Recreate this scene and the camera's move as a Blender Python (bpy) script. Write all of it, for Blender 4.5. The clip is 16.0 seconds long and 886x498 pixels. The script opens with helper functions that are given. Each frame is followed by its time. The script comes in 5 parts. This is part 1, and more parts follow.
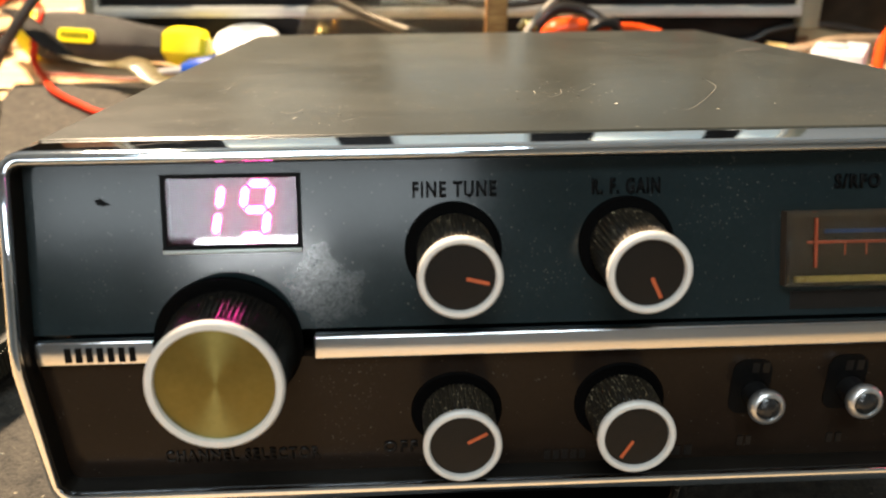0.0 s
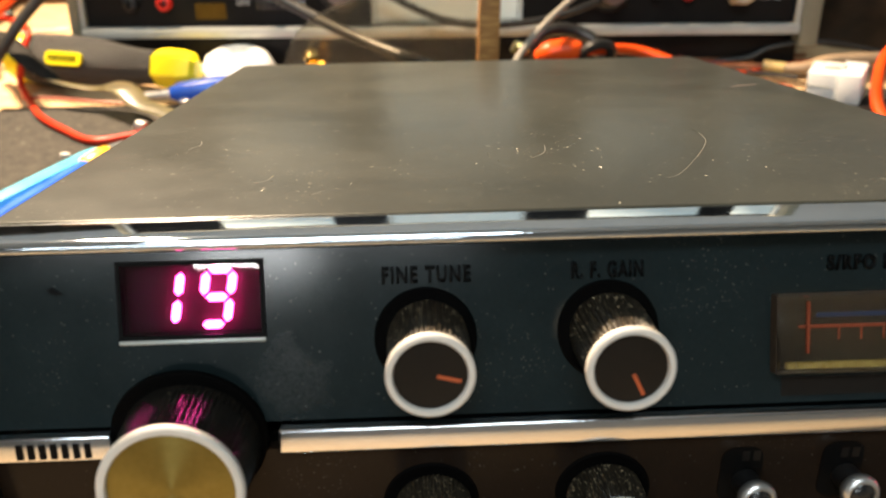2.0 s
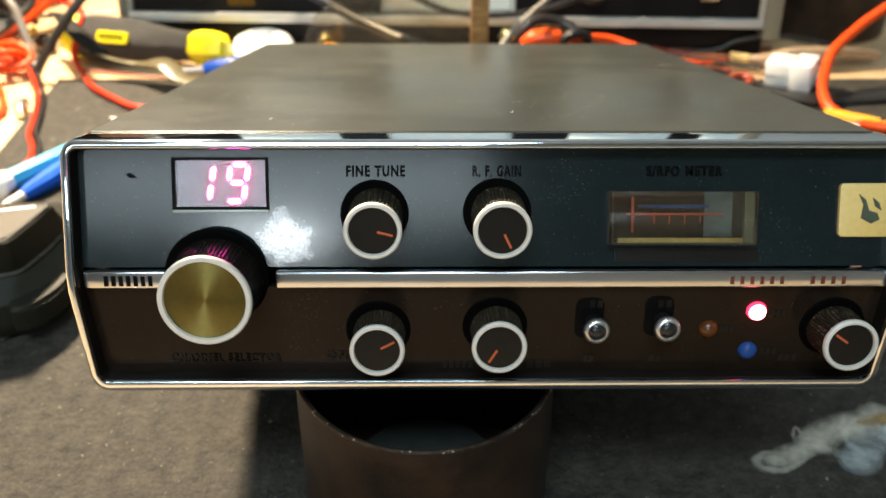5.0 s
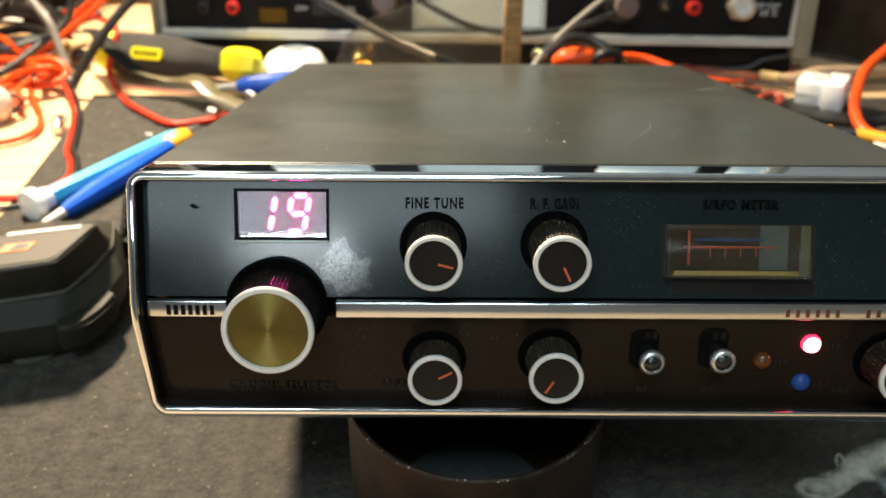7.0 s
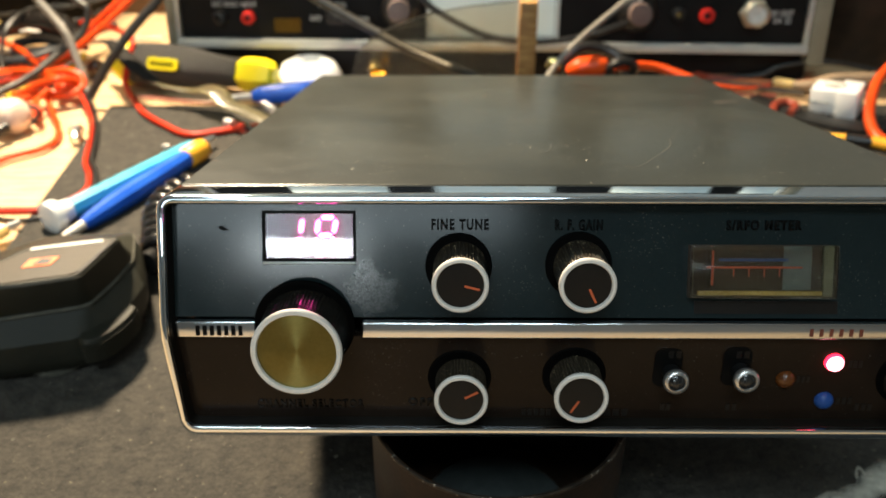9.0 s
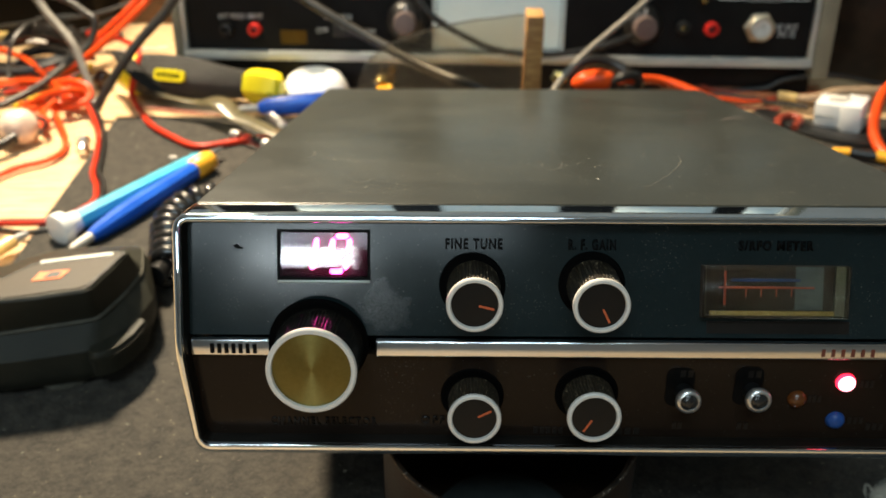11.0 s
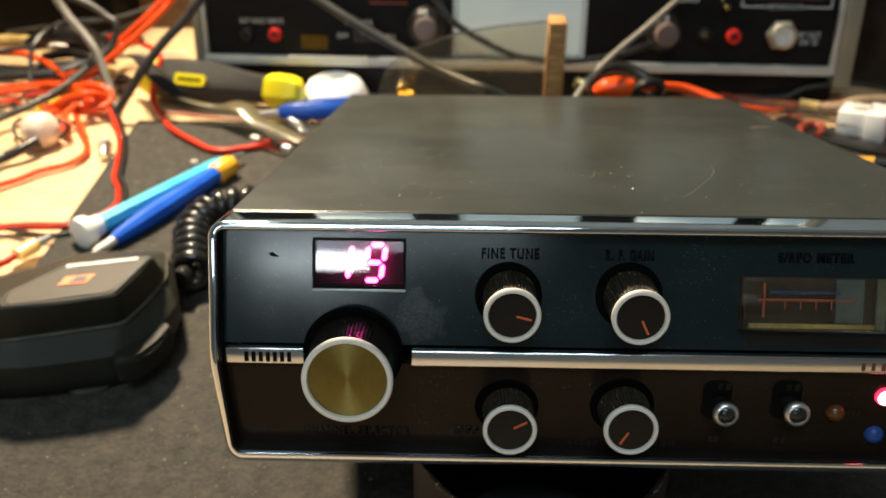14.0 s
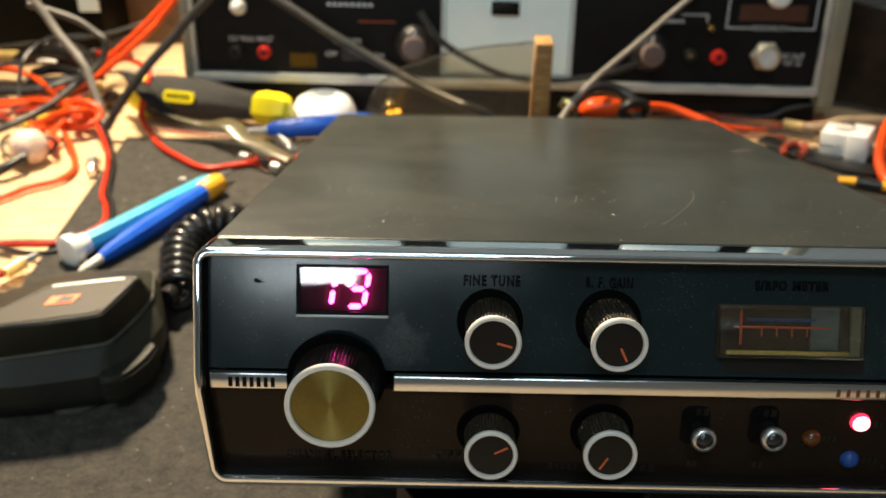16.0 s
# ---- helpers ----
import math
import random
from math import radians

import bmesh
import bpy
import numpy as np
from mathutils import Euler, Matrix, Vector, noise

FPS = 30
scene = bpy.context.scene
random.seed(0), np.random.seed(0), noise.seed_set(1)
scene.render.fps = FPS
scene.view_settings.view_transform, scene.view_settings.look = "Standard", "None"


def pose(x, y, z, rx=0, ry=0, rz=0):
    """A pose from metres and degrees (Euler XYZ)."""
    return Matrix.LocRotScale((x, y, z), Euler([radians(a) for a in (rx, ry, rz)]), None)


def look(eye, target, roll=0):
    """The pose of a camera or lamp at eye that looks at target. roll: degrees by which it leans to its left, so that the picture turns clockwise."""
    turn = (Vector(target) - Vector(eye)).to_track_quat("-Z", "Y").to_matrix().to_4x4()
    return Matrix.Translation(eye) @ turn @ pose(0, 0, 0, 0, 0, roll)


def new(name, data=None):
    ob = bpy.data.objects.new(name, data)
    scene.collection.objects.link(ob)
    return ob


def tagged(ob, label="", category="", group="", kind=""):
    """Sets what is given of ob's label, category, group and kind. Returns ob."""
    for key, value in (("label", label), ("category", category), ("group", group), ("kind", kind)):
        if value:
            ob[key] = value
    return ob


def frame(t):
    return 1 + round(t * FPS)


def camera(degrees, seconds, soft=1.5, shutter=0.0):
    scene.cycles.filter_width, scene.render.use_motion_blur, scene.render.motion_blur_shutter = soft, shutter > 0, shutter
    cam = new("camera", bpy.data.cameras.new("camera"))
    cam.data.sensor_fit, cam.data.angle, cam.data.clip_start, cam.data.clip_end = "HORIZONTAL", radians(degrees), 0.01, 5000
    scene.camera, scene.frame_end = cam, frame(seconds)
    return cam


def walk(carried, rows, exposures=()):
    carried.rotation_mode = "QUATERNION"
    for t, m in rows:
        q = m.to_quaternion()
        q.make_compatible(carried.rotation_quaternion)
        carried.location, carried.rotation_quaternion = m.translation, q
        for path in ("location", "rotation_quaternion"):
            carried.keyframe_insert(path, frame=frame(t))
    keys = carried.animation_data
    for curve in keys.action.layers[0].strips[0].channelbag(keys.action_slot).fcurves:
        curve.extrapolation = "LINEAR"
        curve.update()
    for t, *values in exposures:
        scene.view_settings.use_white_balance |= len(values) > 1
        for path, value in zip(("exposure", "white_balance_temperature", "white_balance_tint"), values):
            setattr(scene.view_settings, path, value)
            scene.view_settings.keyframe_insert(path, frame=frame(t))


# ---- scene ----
# camera: eye, target and roll in the radio's own frame, laid onto the bench
cam = camera(54.0, 16.0)
RADIO = pose(0, 0, 0.0875, -14.5, 0, 0)
PATH = [
    (0, (0.0043, 0.0197, 0.1072), (0.0885, 1.9214, -0.5064), -0.58),
    (0.5, (0.0063, 0.0163, 0.1119), (0.0865, 1.9195, -0.4974), -0.76),
    (1, (-0.0010, 0.0210, 0.1100), (0.0850, 1.9230, -0.5020), -0.50),
    (1.5, (-0.0023, 0.0242, 0.1189), (0.0801, 1.9259, -0.4948), -0.47),
    (2, (0.0092, 0.0297, 0.1171), (0.0899, 1.9315, -0.4966), -0.89),
    (2.5, (0.0092, 0.0318, 0.1154), (0.0886, 1.9352, -0.4937), -1.15),
    (3, (0.0089, 0.0167, 0.1129), (0.0890, 1.9127, -0.5184), -0.91),
    (3.2, (0.0119, -0.0005, 0.1108), (0.0869, 1.8935, -0.5274), -0.73),
    (5.3, (0.0238, -0.0363, 0.1192), (0.0472, 1.8648, -0.5015), 0.15),
    (5.5, (0.0212, -0.0346, 0.1202), (0.0482, 1.8675, -0.4972), 0.24),
    (6, (0.0170, -0.0350, 0.1220), (0.0270, 1.8690, -0.4900), 0.20),
    (6.5, (0.0126, -0.0362, 0.1233), (0.0142, 1.8687, -0.4862), 0.27),
    (7, (0.0140, -0.0364, 0.1237), (0.0094, 1.8686, -0.4851), 0.26),
    (7.5, (0.0128, -0.0364, 0.1254), (0.0018, 1.8689, -0.4829), 0.18),
    (8, (0.0098, -0.0371, 0.1258), (-0.0056, 1.8682, -0.4822), 0.16),
    (8.5, (0.0097, -0.0375, 0.1281), (-0.0121, 1.8677, -0.4801), 0.06),
    (9, (0.0102, -0.0370, 0.1284), (-0.0133, 1.8688, -0.4777), -0.08),
    (9.5, (0.0071, -0.0384, 0.1308), (-0.0088, 1.8727, -0.4587), 0.00),
    (9.7, (0.0073, -0.0384, 0.1316), (-0.0238, 1.8690, -0.4691), -0.03),
    (12, (0.0063, -0.0367, 0.1306), (-0.0054, 1.8771, -0.4499), 0.31),
    (12.5, (0.0040, -0.0363, 0.1304), (-0.0034, 1.8778, -0.4495), 0.33),
    (13, (0.0010, -0.0360, 0.1300), (-0.0090, 1.8770, -0.4530), 0.40),
    (13.5, (0.0037, -0.0374, 0.1305), (-0.0317, 1.8754, -0.4527), 0.32),
    (14, (0.0011, -0.0359, 0.1319), (-0.0432, 1.8774, -0.4488), 0.41),
    (14.5, (0.0014, -0.0359, 0.1327), (-0.0331, 1.8818, -0.4341), 0.61),
    (15, (0.0028, -0.0382, 0.1363), (-0.0300, 1.8818, -0.4227), 0.71),
    (15.5, (0.0014, -0.0349, 0.1363), (-0.0246, 1.8861, -0.4197), 0.87),
    (16, (0.0028, -0.0374, 0.1359), (-0.0192, 1.8841, -0.4186), 0.80),
]
walk(cam, [(t, RADIO @ pose(0, -0.141, -0.055) @ look(eye, target, roll)) for t, eye, target, roll in PATH],
     exposures=[(0.0, 0.74, 6980, 16), (1.0, 0.54, 7060, 16), (3.2, 0.56, 7080, 16), (5.5, 0.68, 6500, 9.5), (7.5, 0.33, 6580, 10), (9.0, 0.20, 6620, 9),
                (12.0, -0.05, 6470, 8), (16.0, -0.10, 6580, 9)])
cam.data.dof.use_dof, cam.data.dof.focus_distance, cam.data.dof.aperture_fstop = True, 0.168, 23.0

# ---- light ----
world = bpy.data.worlds.new("room_air")
world.use_nodes = True
world.node_tree.nodes["Background"].inputs[0].default_value = (0.9, 0.95, 1.0, 1)
world.node_tree.nodes["Background"].inputs[1].default_value = 0.02
scene.world = world


def area_lamp(name, eye, target, sx, sy, watts, colour):
    data = bpy.data.lights.new(name, "AREA")
    data.shape, data.size, data.size_y, data.energy, data.color = "RECTANGLE", sx, sy, watts, colour
    ob = new(name, data)
    ob.matrix_world = look(eye, target)
    return ob


KEY = area_lamp("bench_lamp_light", (-0.26, 0.47, 0.54), (0.0, 0.12, 0.0), 0.07, 0.05, 7.8, (1.0, 0.82, 0.58))
TUBE = area_lamp("strip_light", (-0.365, -1.84, 0.755), (-0.36, 0.0, 0.3), 0.27, 0.050, 1.8, (0.84, 0.95, 1.0))
# added lamp, no known fixture: gives pane and upper panel a broad pale reflection
REFLECTION_FILL = area_lamp("broad_reflection_fill", (-0.370, -1.845, 0.890), (-0.36, 0.0, 0.3), 1.06, 0.20, 3.57, (0.76, 0.92, 1.0))
CEILING = area_lamp("ceiling_light", (-0.15, -0.95, 1.5), (0.0, 0.0, 0.0), 0.8, 0.35, 11.6, (0.72, 0.91, 1.0))
KEY.data.spread = math.radians(125)

# ---- materials ----


def surface(name, dark, light, rough=0.5, metal=0.0, scale=60.0, fine=900.0, bump=0.0, bump_scale=None, vary=0.08,
            specks=None, speck_scale=500.0, speck_cut=0.72, coat=0.0, spec=0.5, stretch=(1, 1, 1), bump_dist=0.0004, mottle=0.6):
    """A procedural surface: two scales of tone, uneven gloss, fine relief and, where asked, specks: dust, wear, painted
    glints.
    """
    m = bpy.data.materials.new(name)
    m.use_nodes = True
    n, l = m.node_tree.nodes, m.node_tree.links
    b = n["Principled BSDF"]
    tc = n.new("ShaderNodeTexCoord")
    mp = n.new("ShaderNodeMapping")
    mp.inputs["Scale"].default_value = stretch
    l.new(tc.outputs["Object"], mp.inputs["Vector"])

    def noise_tex(s, detail=4.0, rough_=0.6):
        t = n.new("ShaderNodeTexNoise")
        t.inputs["Scale"].default_value, t.inputs["Detail"].default_value, t.inputs["Roughness"].default_value = s, detail, rough_
        l.new(mp.outputs["Vector"], t.inputs["Vector"])
        return t.outputs["Fac"]

    big, small = noise_tex(scale, 5.0, mottle), noise_tex(fine, 2.0)
    add = n.new("ShaderNodeMath"); add.operation = "MULTIPLY_ADD"
    l.new(small, add.inputs[0]); add.inputs[1].default_value = 0.45; add.inputs[2].default_value = -0.22
    tot = n.new("ShaderNodeMath"); tot.operation = "ADD"; tot.use_clamp = True
    l.new(big, tot.inputs[0]); l.new(add.outputs[0], tot.inputs[1])
    ramp = n.new("ShaderNodeValToRGB")
    ramp.color_ramp.elements[0].position, ramp.color_ramp.elements[1].position = 0.3, 0.7
    ramp.color_ramp.elements[0].color, ramp.color_ramp.elements[1].color = (*dark, 1), (*light, 1)
    l.new(tot.outputs[0], ramp.inputs[0])
    colour = ramp.outputs[0]
    if specks:
        s = noise_tex(speck_scale, 1.0)
        cut = n.new("ShaderNodeValToRGB")
        cut.color_ramp.elements[0].position, cut.color_ramp.elements[1].position = speck_cut, speck_cut + 0.03
        l.new(s, cut.inputs[0])
        mix = n.new("ShaderNodeMix"); mix.data_type = "RGBA"
        l.new(cut.outputs[0], mix.inputs[0]); l.new(colour, mix.inputs[6]); mix.inputs[7].default_value = (*specks, 1)
        colour = mix.outputs[2]
    l.new(colour, b.inputs["Base Color"])
    rg = n.new("ShaderNodeMapRange")
    rg.inputs[3].default_value, rg.inputs[4].default_value = max(0.02, rough - vary), min(1.0, rough + vary)
    l.new(big, rg.inputs[0]); l.new(rg.outputs[0], b.inputs["Roughness"])
    b.inputs["Metallic"].default_value, b.inputs["Coat Weight"].default_value = metal, coat
    b.inputs["Specular IOR Level"].default_value = spec
    if bump:
        bp = n.new("ShaderNodeBump")
        bp.inputs["Strength"].default_value, bp.inputs["Distance"].default_value = bump, bump_dist
        l.new(noise_tex(bump_scale or fine, 3.0), bp.inputs["Height"]); l.new(bp.outputs[0], b.inputs["Normal"])
    return m


def clear(name, tint, rough=0.03, ior=1.47, trans=1.0):
    m = bpy.data.materials.new(name)
    m.use_nodes = True
    b = m.node_tree.nodes["Principled BSDF"]
    b.inputs["Base Color"].default_value = (*tint, 1)
    b.inputs["Roughness"].default_value, b.inputs["IOR"].default_value = rough, ior
    b.inputs["Transmission Weight"].default_value = trans
    return m


def glow(name, colour, strength):
    m = bpy.data.materials.new(name)
    m.use_nodes = True
    b = m.node_tree.nodes["Principled BSDF"]
    b.inputs["Base Color"].default_value = (*colour, 1)
    b.inputs["Emission Color"].default_value = (*colour, 1)
    b.inputs["Emission Strength"].default_value = strength
    return m


def wood(name, dark, light, scale=9.0, rough=0.55):
    """Sawn board: stretched rings along x with fine grain."""
    m = bpy.data.materials.new(name)
    m.use_nodes = True
    n, l = m.node_tree.nodes, m.node_tree.links
    b = n["Principled BSDF"]
    tc, mp = n.new("ShaderNodeTexCoord"), n.new("ShaderNodeMapping")
    mp.inputs["Scale"].default_value = (1.2, 9.0, 9.0)
    l.new(tc.outputs["Object"], mp.inputs["Vector"])
    wave = n.new("ShaderNodeTexWave")
    wave.bands_direction = "Y"
    wave.inputs["Scale"].default_value, wave.inputs["Distortion"].default_value = scale, 7.0
    wave.inputs["Detail"].default_value, wave.inputs["Detail Scale"].default_value = 3.0, 1.6
    l.new(mp.outputs["Vector"], wave.inputs["Vector"])
    grain = n.new("ShaderNodeTexNoise")
    grain.inputs["Scale"].default_value, grain.inputs["Detail"].default_value = 60.0, 6.0
    l.new(mp.outputs["Vector"], grain.inputs["Vector"])
    mix = n.new("ShaderNodeMath"); mix.operation = "MULTIPLY_ADD"
    l.new(wave.outputs["Fac"], mix.inputs[0]); mix.inputs[1].default_value = 0.5; l.new(grain.outputs["Fac"], mix.inputs[2])
    ramp = n.new("ShaderNodeValToRGB")
    ramp.color_ramp.elements[0].position, ramp.color_ramp.elements[1].position = 0.35, 1.05
    ramp.color_ramp.elements[0].color, ramp.color_ramp.elements[1].color = (*light, 1), (*dark, 1)
    l.new(mix.outputs[0], ramp.inputs[0]); l.new(ramp.outputs[0], b.inputs["Base Color"])
    b.inputs["Roughness"].default_value = rough
    bp = n.new("ShaderNodeBump"); bp.inputs["Strength"].default_value, bp.inputs["Distance"].default_value = 0.3, 0.0005
    l.new(grain.outputs["Fac"], bp.inputs["Height"]); l.new(bp.outputs[0], b.inputs["Normal"])
    return m


M = {
    "chrome": surface("chrome", (0.70, 0.76, 0.83), (0.80, 0.86, 0.93), 0.055, 1.0, vary=0.03, scale=120, bump=0.05, bump_scale=260, bump_dist=0.0002),
    "satin": surface("satin_metal", (0.67, 0.69, 0.74), (0.76, 0.79, 0.84), 0.15, 1.0, vary=0.06, stretch=(0.15, 1, 1)),
    "silver_ring": surface("silver_ring", (0.64, 0.61, 0.56), (0.74, 0.71, 0.66), 0.55, 0.25, vary=0.06),
    "panel": surface("teal_black_panel", (0.0084, 0.0138, 0.0147), (0.0113, 0.0181, 0.0192), 0.135, 0.0, scale=90, fine=1500, bump=0.02, bump_scale=600, vary=0.03,
                     specks=(0.07, 0.07, 0.065), speck_scale=1700, speck_cut=0.73, spec=0.30),
    "panel_low": surface("brown_black_panel", (0.0108, 0.0068, 0.0046), (0.0152, 0.0096, 0.0065), 0.19, 0.0, scale=90, fine=1500, bump=0.02, bump_scale=600, vary=0.03,
                         specks=(0.06, 0.055, 0.045), speck_scale=1700, speck_cut=0.74, spec=0.10),
    "black": surface("black_plastic", (0.006, 0.006, 0.006), (0.012, 0.011, 0.011), 0.4, fine=1500),
    # near-black: the shade round the knobs, put into the colour
    "well_shade": surface("painted_well_shade", (0.0010, 0.0010, 0.0010), (0.0018, 0.0016, 0.0015), 0.7, spec=0.03),
    "letter": surface("dull_black", (0.002, 0.002, 0.002), (0.003, 0.003, 0.003), 0.5, spec=0.08),
    "groove": surface("groove_black", (0.006, 0.005, 0.004), (0.011, 0.009, 0.007), 0.32, spec=0.3),
    # the gold specks paint lamp glints onto the knurled barrels
    "knob": surface("knob_rubber", (0.008, 0.0065, 0.005), (0.024, 0.018, 0.011), 0.36, scale=900, fine=3000, bump=0.25, specks=(0.40, 0.31, 0.19), speck_scale=2100, speck_cut=0.648, spec=0.6),
    "knob_big": surface("ribbed_rubber", (0.008, 0.007, 0.006), (0.018, 0.015, 0.012), 0.24, scale=900, fine=3000, bump=0.06, specks=(0.20, 0.16, 0.10), speck_scale=2300, speck_cut=0.76, spec=0.7),
    "button_ring": surface("brushed_button", (0.58, 0.58, 0.57), (0.72, 0.71, 0.69), 0.30, 0.9),
    "button_cap": surface("button_black", (0.010, 0.010, 0.010), (0.022, 0.021, 0.020), 0.22, scale=900, fine=3000, bump=0.1),
    "cap": surface("knob_cap", (0.008, 0.007, 0.006), (0.013, 0.010, 0.008), 0.36, spec=0.2),
    "orange": surface("orange_paint", (0.75, 0.13, 0.02), (0.85, 0.18, 0.03), 0.5),
    "cover": surface("charcoal_paint", (0.023, 0.0245, 0.0205), (0.033, 0.0345, 0.0285), 0.31, spec=0.34, scale=30, fine=700, bump=0.08,
                     bump_scale=1500, specks=(0.17, 0.165, 0.135), speck_scale=900, speck_cut=0.735),
    "scratch": surface("scratched_paint", (0.16, 0.15, 0.12), (0.30, 0.28, 0.22), 0.5),
    "faint_scratch": surface("rubbed_line", (0.045, 0.044, 0.036), (0.075, 0.072, 0.060), 0.5),
    "scuff": surface("pink_scuff", (0.050, 0.040, 0.034), (0.080, 0.062, 0.054), 0.5),
    "pointer": surface("orange_line", (0.42, 0.075, 0.02), (0.52, 0.10, 0.03), 0.5),
    "red_text": surface("red_print", (0.10, 0.022, 0.013), (0.15, 0.034, 0.018), 0.5),
    "badge": surface("cream_badge", (0.72, 0.50, 0.16), (0.80, 0.60, 0.24), 0.3),
    "emblem": surface("emblem_green", (0.05, 0.07, 0.05), (0.10, 0.11, 0.08), 0.4),
    "mat": surface("bench_mat", (0.0120, 0.0112, 0.0096), (0.058, 0.0510, 0.0410), 0.80, scale=170, fine=1100, bump=1.0, bump_scale=420, bump_dist=0.0011, mottle=0.75,
                   specks=(0.20, 0.17, 0.12), speck_scale=700, speck_cut=0.735, spec=0.3),
    "wood": wood("bench_pine", (0.50, 0.31, 0.15), (0.77, 0.57, 0.34)),
    "oak": wood("oak_block", (0.28, 0.13, 0.04), (0.50, 0.28, 0.09), scale=30),
    "dark_oak": wood("stained_board", (0.05, 0.022, 0.009), (0.12, 0.055, 0.020), scale=30),
    "mic": surface("microphone_shell", (0.0145, 0.0145, 0.0105), (0.022, 0.0215, 0.0150), 0.48, spec=0.25, scale=70, fine=1800, bump=0.25, bump_scale=2200),
    "rubber": surface("black_rubber", (0.008, 0.008, 0.008), (0.016, 0.015, 0.014), 0.36, fine=1200),
    "cord_rubber": surface("glossy_cord", (0.007, 0.007, 0.007), (0.013, 0.012, 0.012), 0.24, fine=1200),
    "red_wire": surface("red_insulation", (0.44, 0.024, 0.008), (0.56, 0.036, 0.012), 0.36, spec=0.25),
    "plug_rubber": surface("pale_pink_rubber", (0.62, 0.42, 0.32), (0.80, 0.66, 0.55), 0.4, scale=160, vary=0.1),
    "brown_glaze": surface("brown_glaze", (0.020, 0.008, 0.004), (0.075, 0.030, 0.012), 0.10, scale=200),
    "gloss_black": surface("glossy_black_plastic", (0.006, 0.005, 0.004), (0.014, 0.011, 0.009), 0.14),
    "matt_black": surface("matt_black_plastic", (0.007, 0.007, 0.006), (0.014, 0.012, 0.010), 0.75, spec=0.2),
    "worn_rim": surface("worn_rim", (0.014, 0.011, 0.009), (0.07, 0.05, 0.035), 0.38, 0.5, scale=260, fine=900, specks=(0.40, 0.34, 0.28), speck_scale=900.0, speck_cut=0.66),
    "orange_wire": surface("orange_red_insulation", (0.60, 0.052, 0.006), (0.72, 0.075, 0.010), 0.34, spec=0.25),
    "grey_wire": surface("grey_insulation", (0.13, 0.12, 0.105), (0.20, 0.185, 0.16), 0.4),
    "pale_wire": surface("pale_grey_insulation", (0.20, 0.18, 0.15), (0.28, 0.255, 0.22), 0.4),
    "mic_plate": surface("mic_face", (0.032, 0.024, 0.016), (0.048, 0.036, 0.024), 0.55, spec=0.3, fine=1500, bump=0.2),
    "dark_wire": surface("dark_cable", (0.018, 0.017, 0.015), (0.04, 0.036, 0.031), 0.42),
    "steel": surface("bright_steel", (0.62, 0.62, 0.62), (0.76, 0.75, 0.73), 0.30, 1.0),
    "brass": surface("brass", (0.62, 0.42, 0.14), (0.72, 0.52, 0.2), 0.22, 1.0),
    "blue": surface("blue_handle", (0.007, 0.078, 0.50), (0.011, 0.115, 0.63), 0.33),
    "cyan": surface("light_blue_barrel", (0.05, 0.41, 0.60), (0.08, 0.50, 0.70), 0.33),
    "amber": surface("amber_plastic", (0.75, 0.33, 0.02), (0.85, 0.42, 0.03), 0.35),
    "yellow": surface("yellow_plastic", (0.78, 0.62, 0.01), (0.86, 0.72, 0.02), 0.36),
    "white": surface("white_plastic", (0.70, 0.70, 0.68), (0.80, 0.80, 0.78), 0.4),
    "white_dirty": surface("dirty_white", (0.55, 0.50, 0.44), (0.72, 0.68, 0.62), 0.5, scale=150),
    "grip": surface("black_grip", (0.016, 0.015, 0.014), (0.032, 0.030, 0.027), 0.5, fine=900, bump=0.6, bump_scale=900),
    "rig_face": surface("instrument_black", (0.005, 0.0045, 0.0045), (0.009, 0.008, 0.0075), 0.4, spec=0.15),
    "rig_trim": surface("instrument_trim", (0.42, 0.44, 0.41), (0.54, 0.55, 0.52), 0.34, 0.2),
    "rig_case": surface("olive_case", (0.20, 0.185, 0.13), (0.26, 0.24, 0.17), 0.5),
    "rig_knob": surface("tarnished_cap", (0.16, 0.12, 0.11), (0.30, 0.22, 0.20), 0.35, 0.6),
    "dial_rust": surface("dial_window", (0.050, 0.016, 0.007), (0.085, 0.028, 0.011), 0.4),
    "red_dull": surface("dull_red_insulation", (0.20, 0.028, 0.012), (0.30, 0.045, 0.02), 0.45),
    "tan": surface("tan_sleeve", (0.30, 0.20, 0.12), (0.42, 0.30, 0.19), 0.45),
    "plate": surface("pale_plate", (0.74, 0.85, 0.84), (0.79, 0.90, 0.88), 0.45),
    "print": surface("white_print", (0.6, 0.6, 0.58), (0.7, 0.7, 0.68), 0.5),
    "red_plastic": surface("red_plastic", (0.55, 0.02, 0.015), (0.65, 0.03, 0.02), 0.3),
    "rust": surface("rust_brown", (0.16, 0.055, 0.02), (0.26, 0.09, 0.03), 0.5),
    "tin": surface("dark_tin", (0.010, 0.008, 0.006), (0.044, 0.023, 0.013), 0.42, 0.15, scale=75, bump=0.2),
    "wall": surface("wall_paint", (0.58, 0.58, 0.56), (0.64, 0.64, 0.62), 0.8, scale=4, fine=80),
    "ceiling": surface("ceiling_paint", (0.62, 0.62, 0.60), (0.68, 0.68, 0.66), 0.85, scale=4, fine=80),
    "floor": surface("floor_vinyl", (0.26, 0.23, 0.20), (0.34, 0.30, 0.26), 0.6, scale=5, fine=90),
    "strap": clear("cloudy_strap", (0.30, 0.26, 0.14), 0.30, trans=0.8),
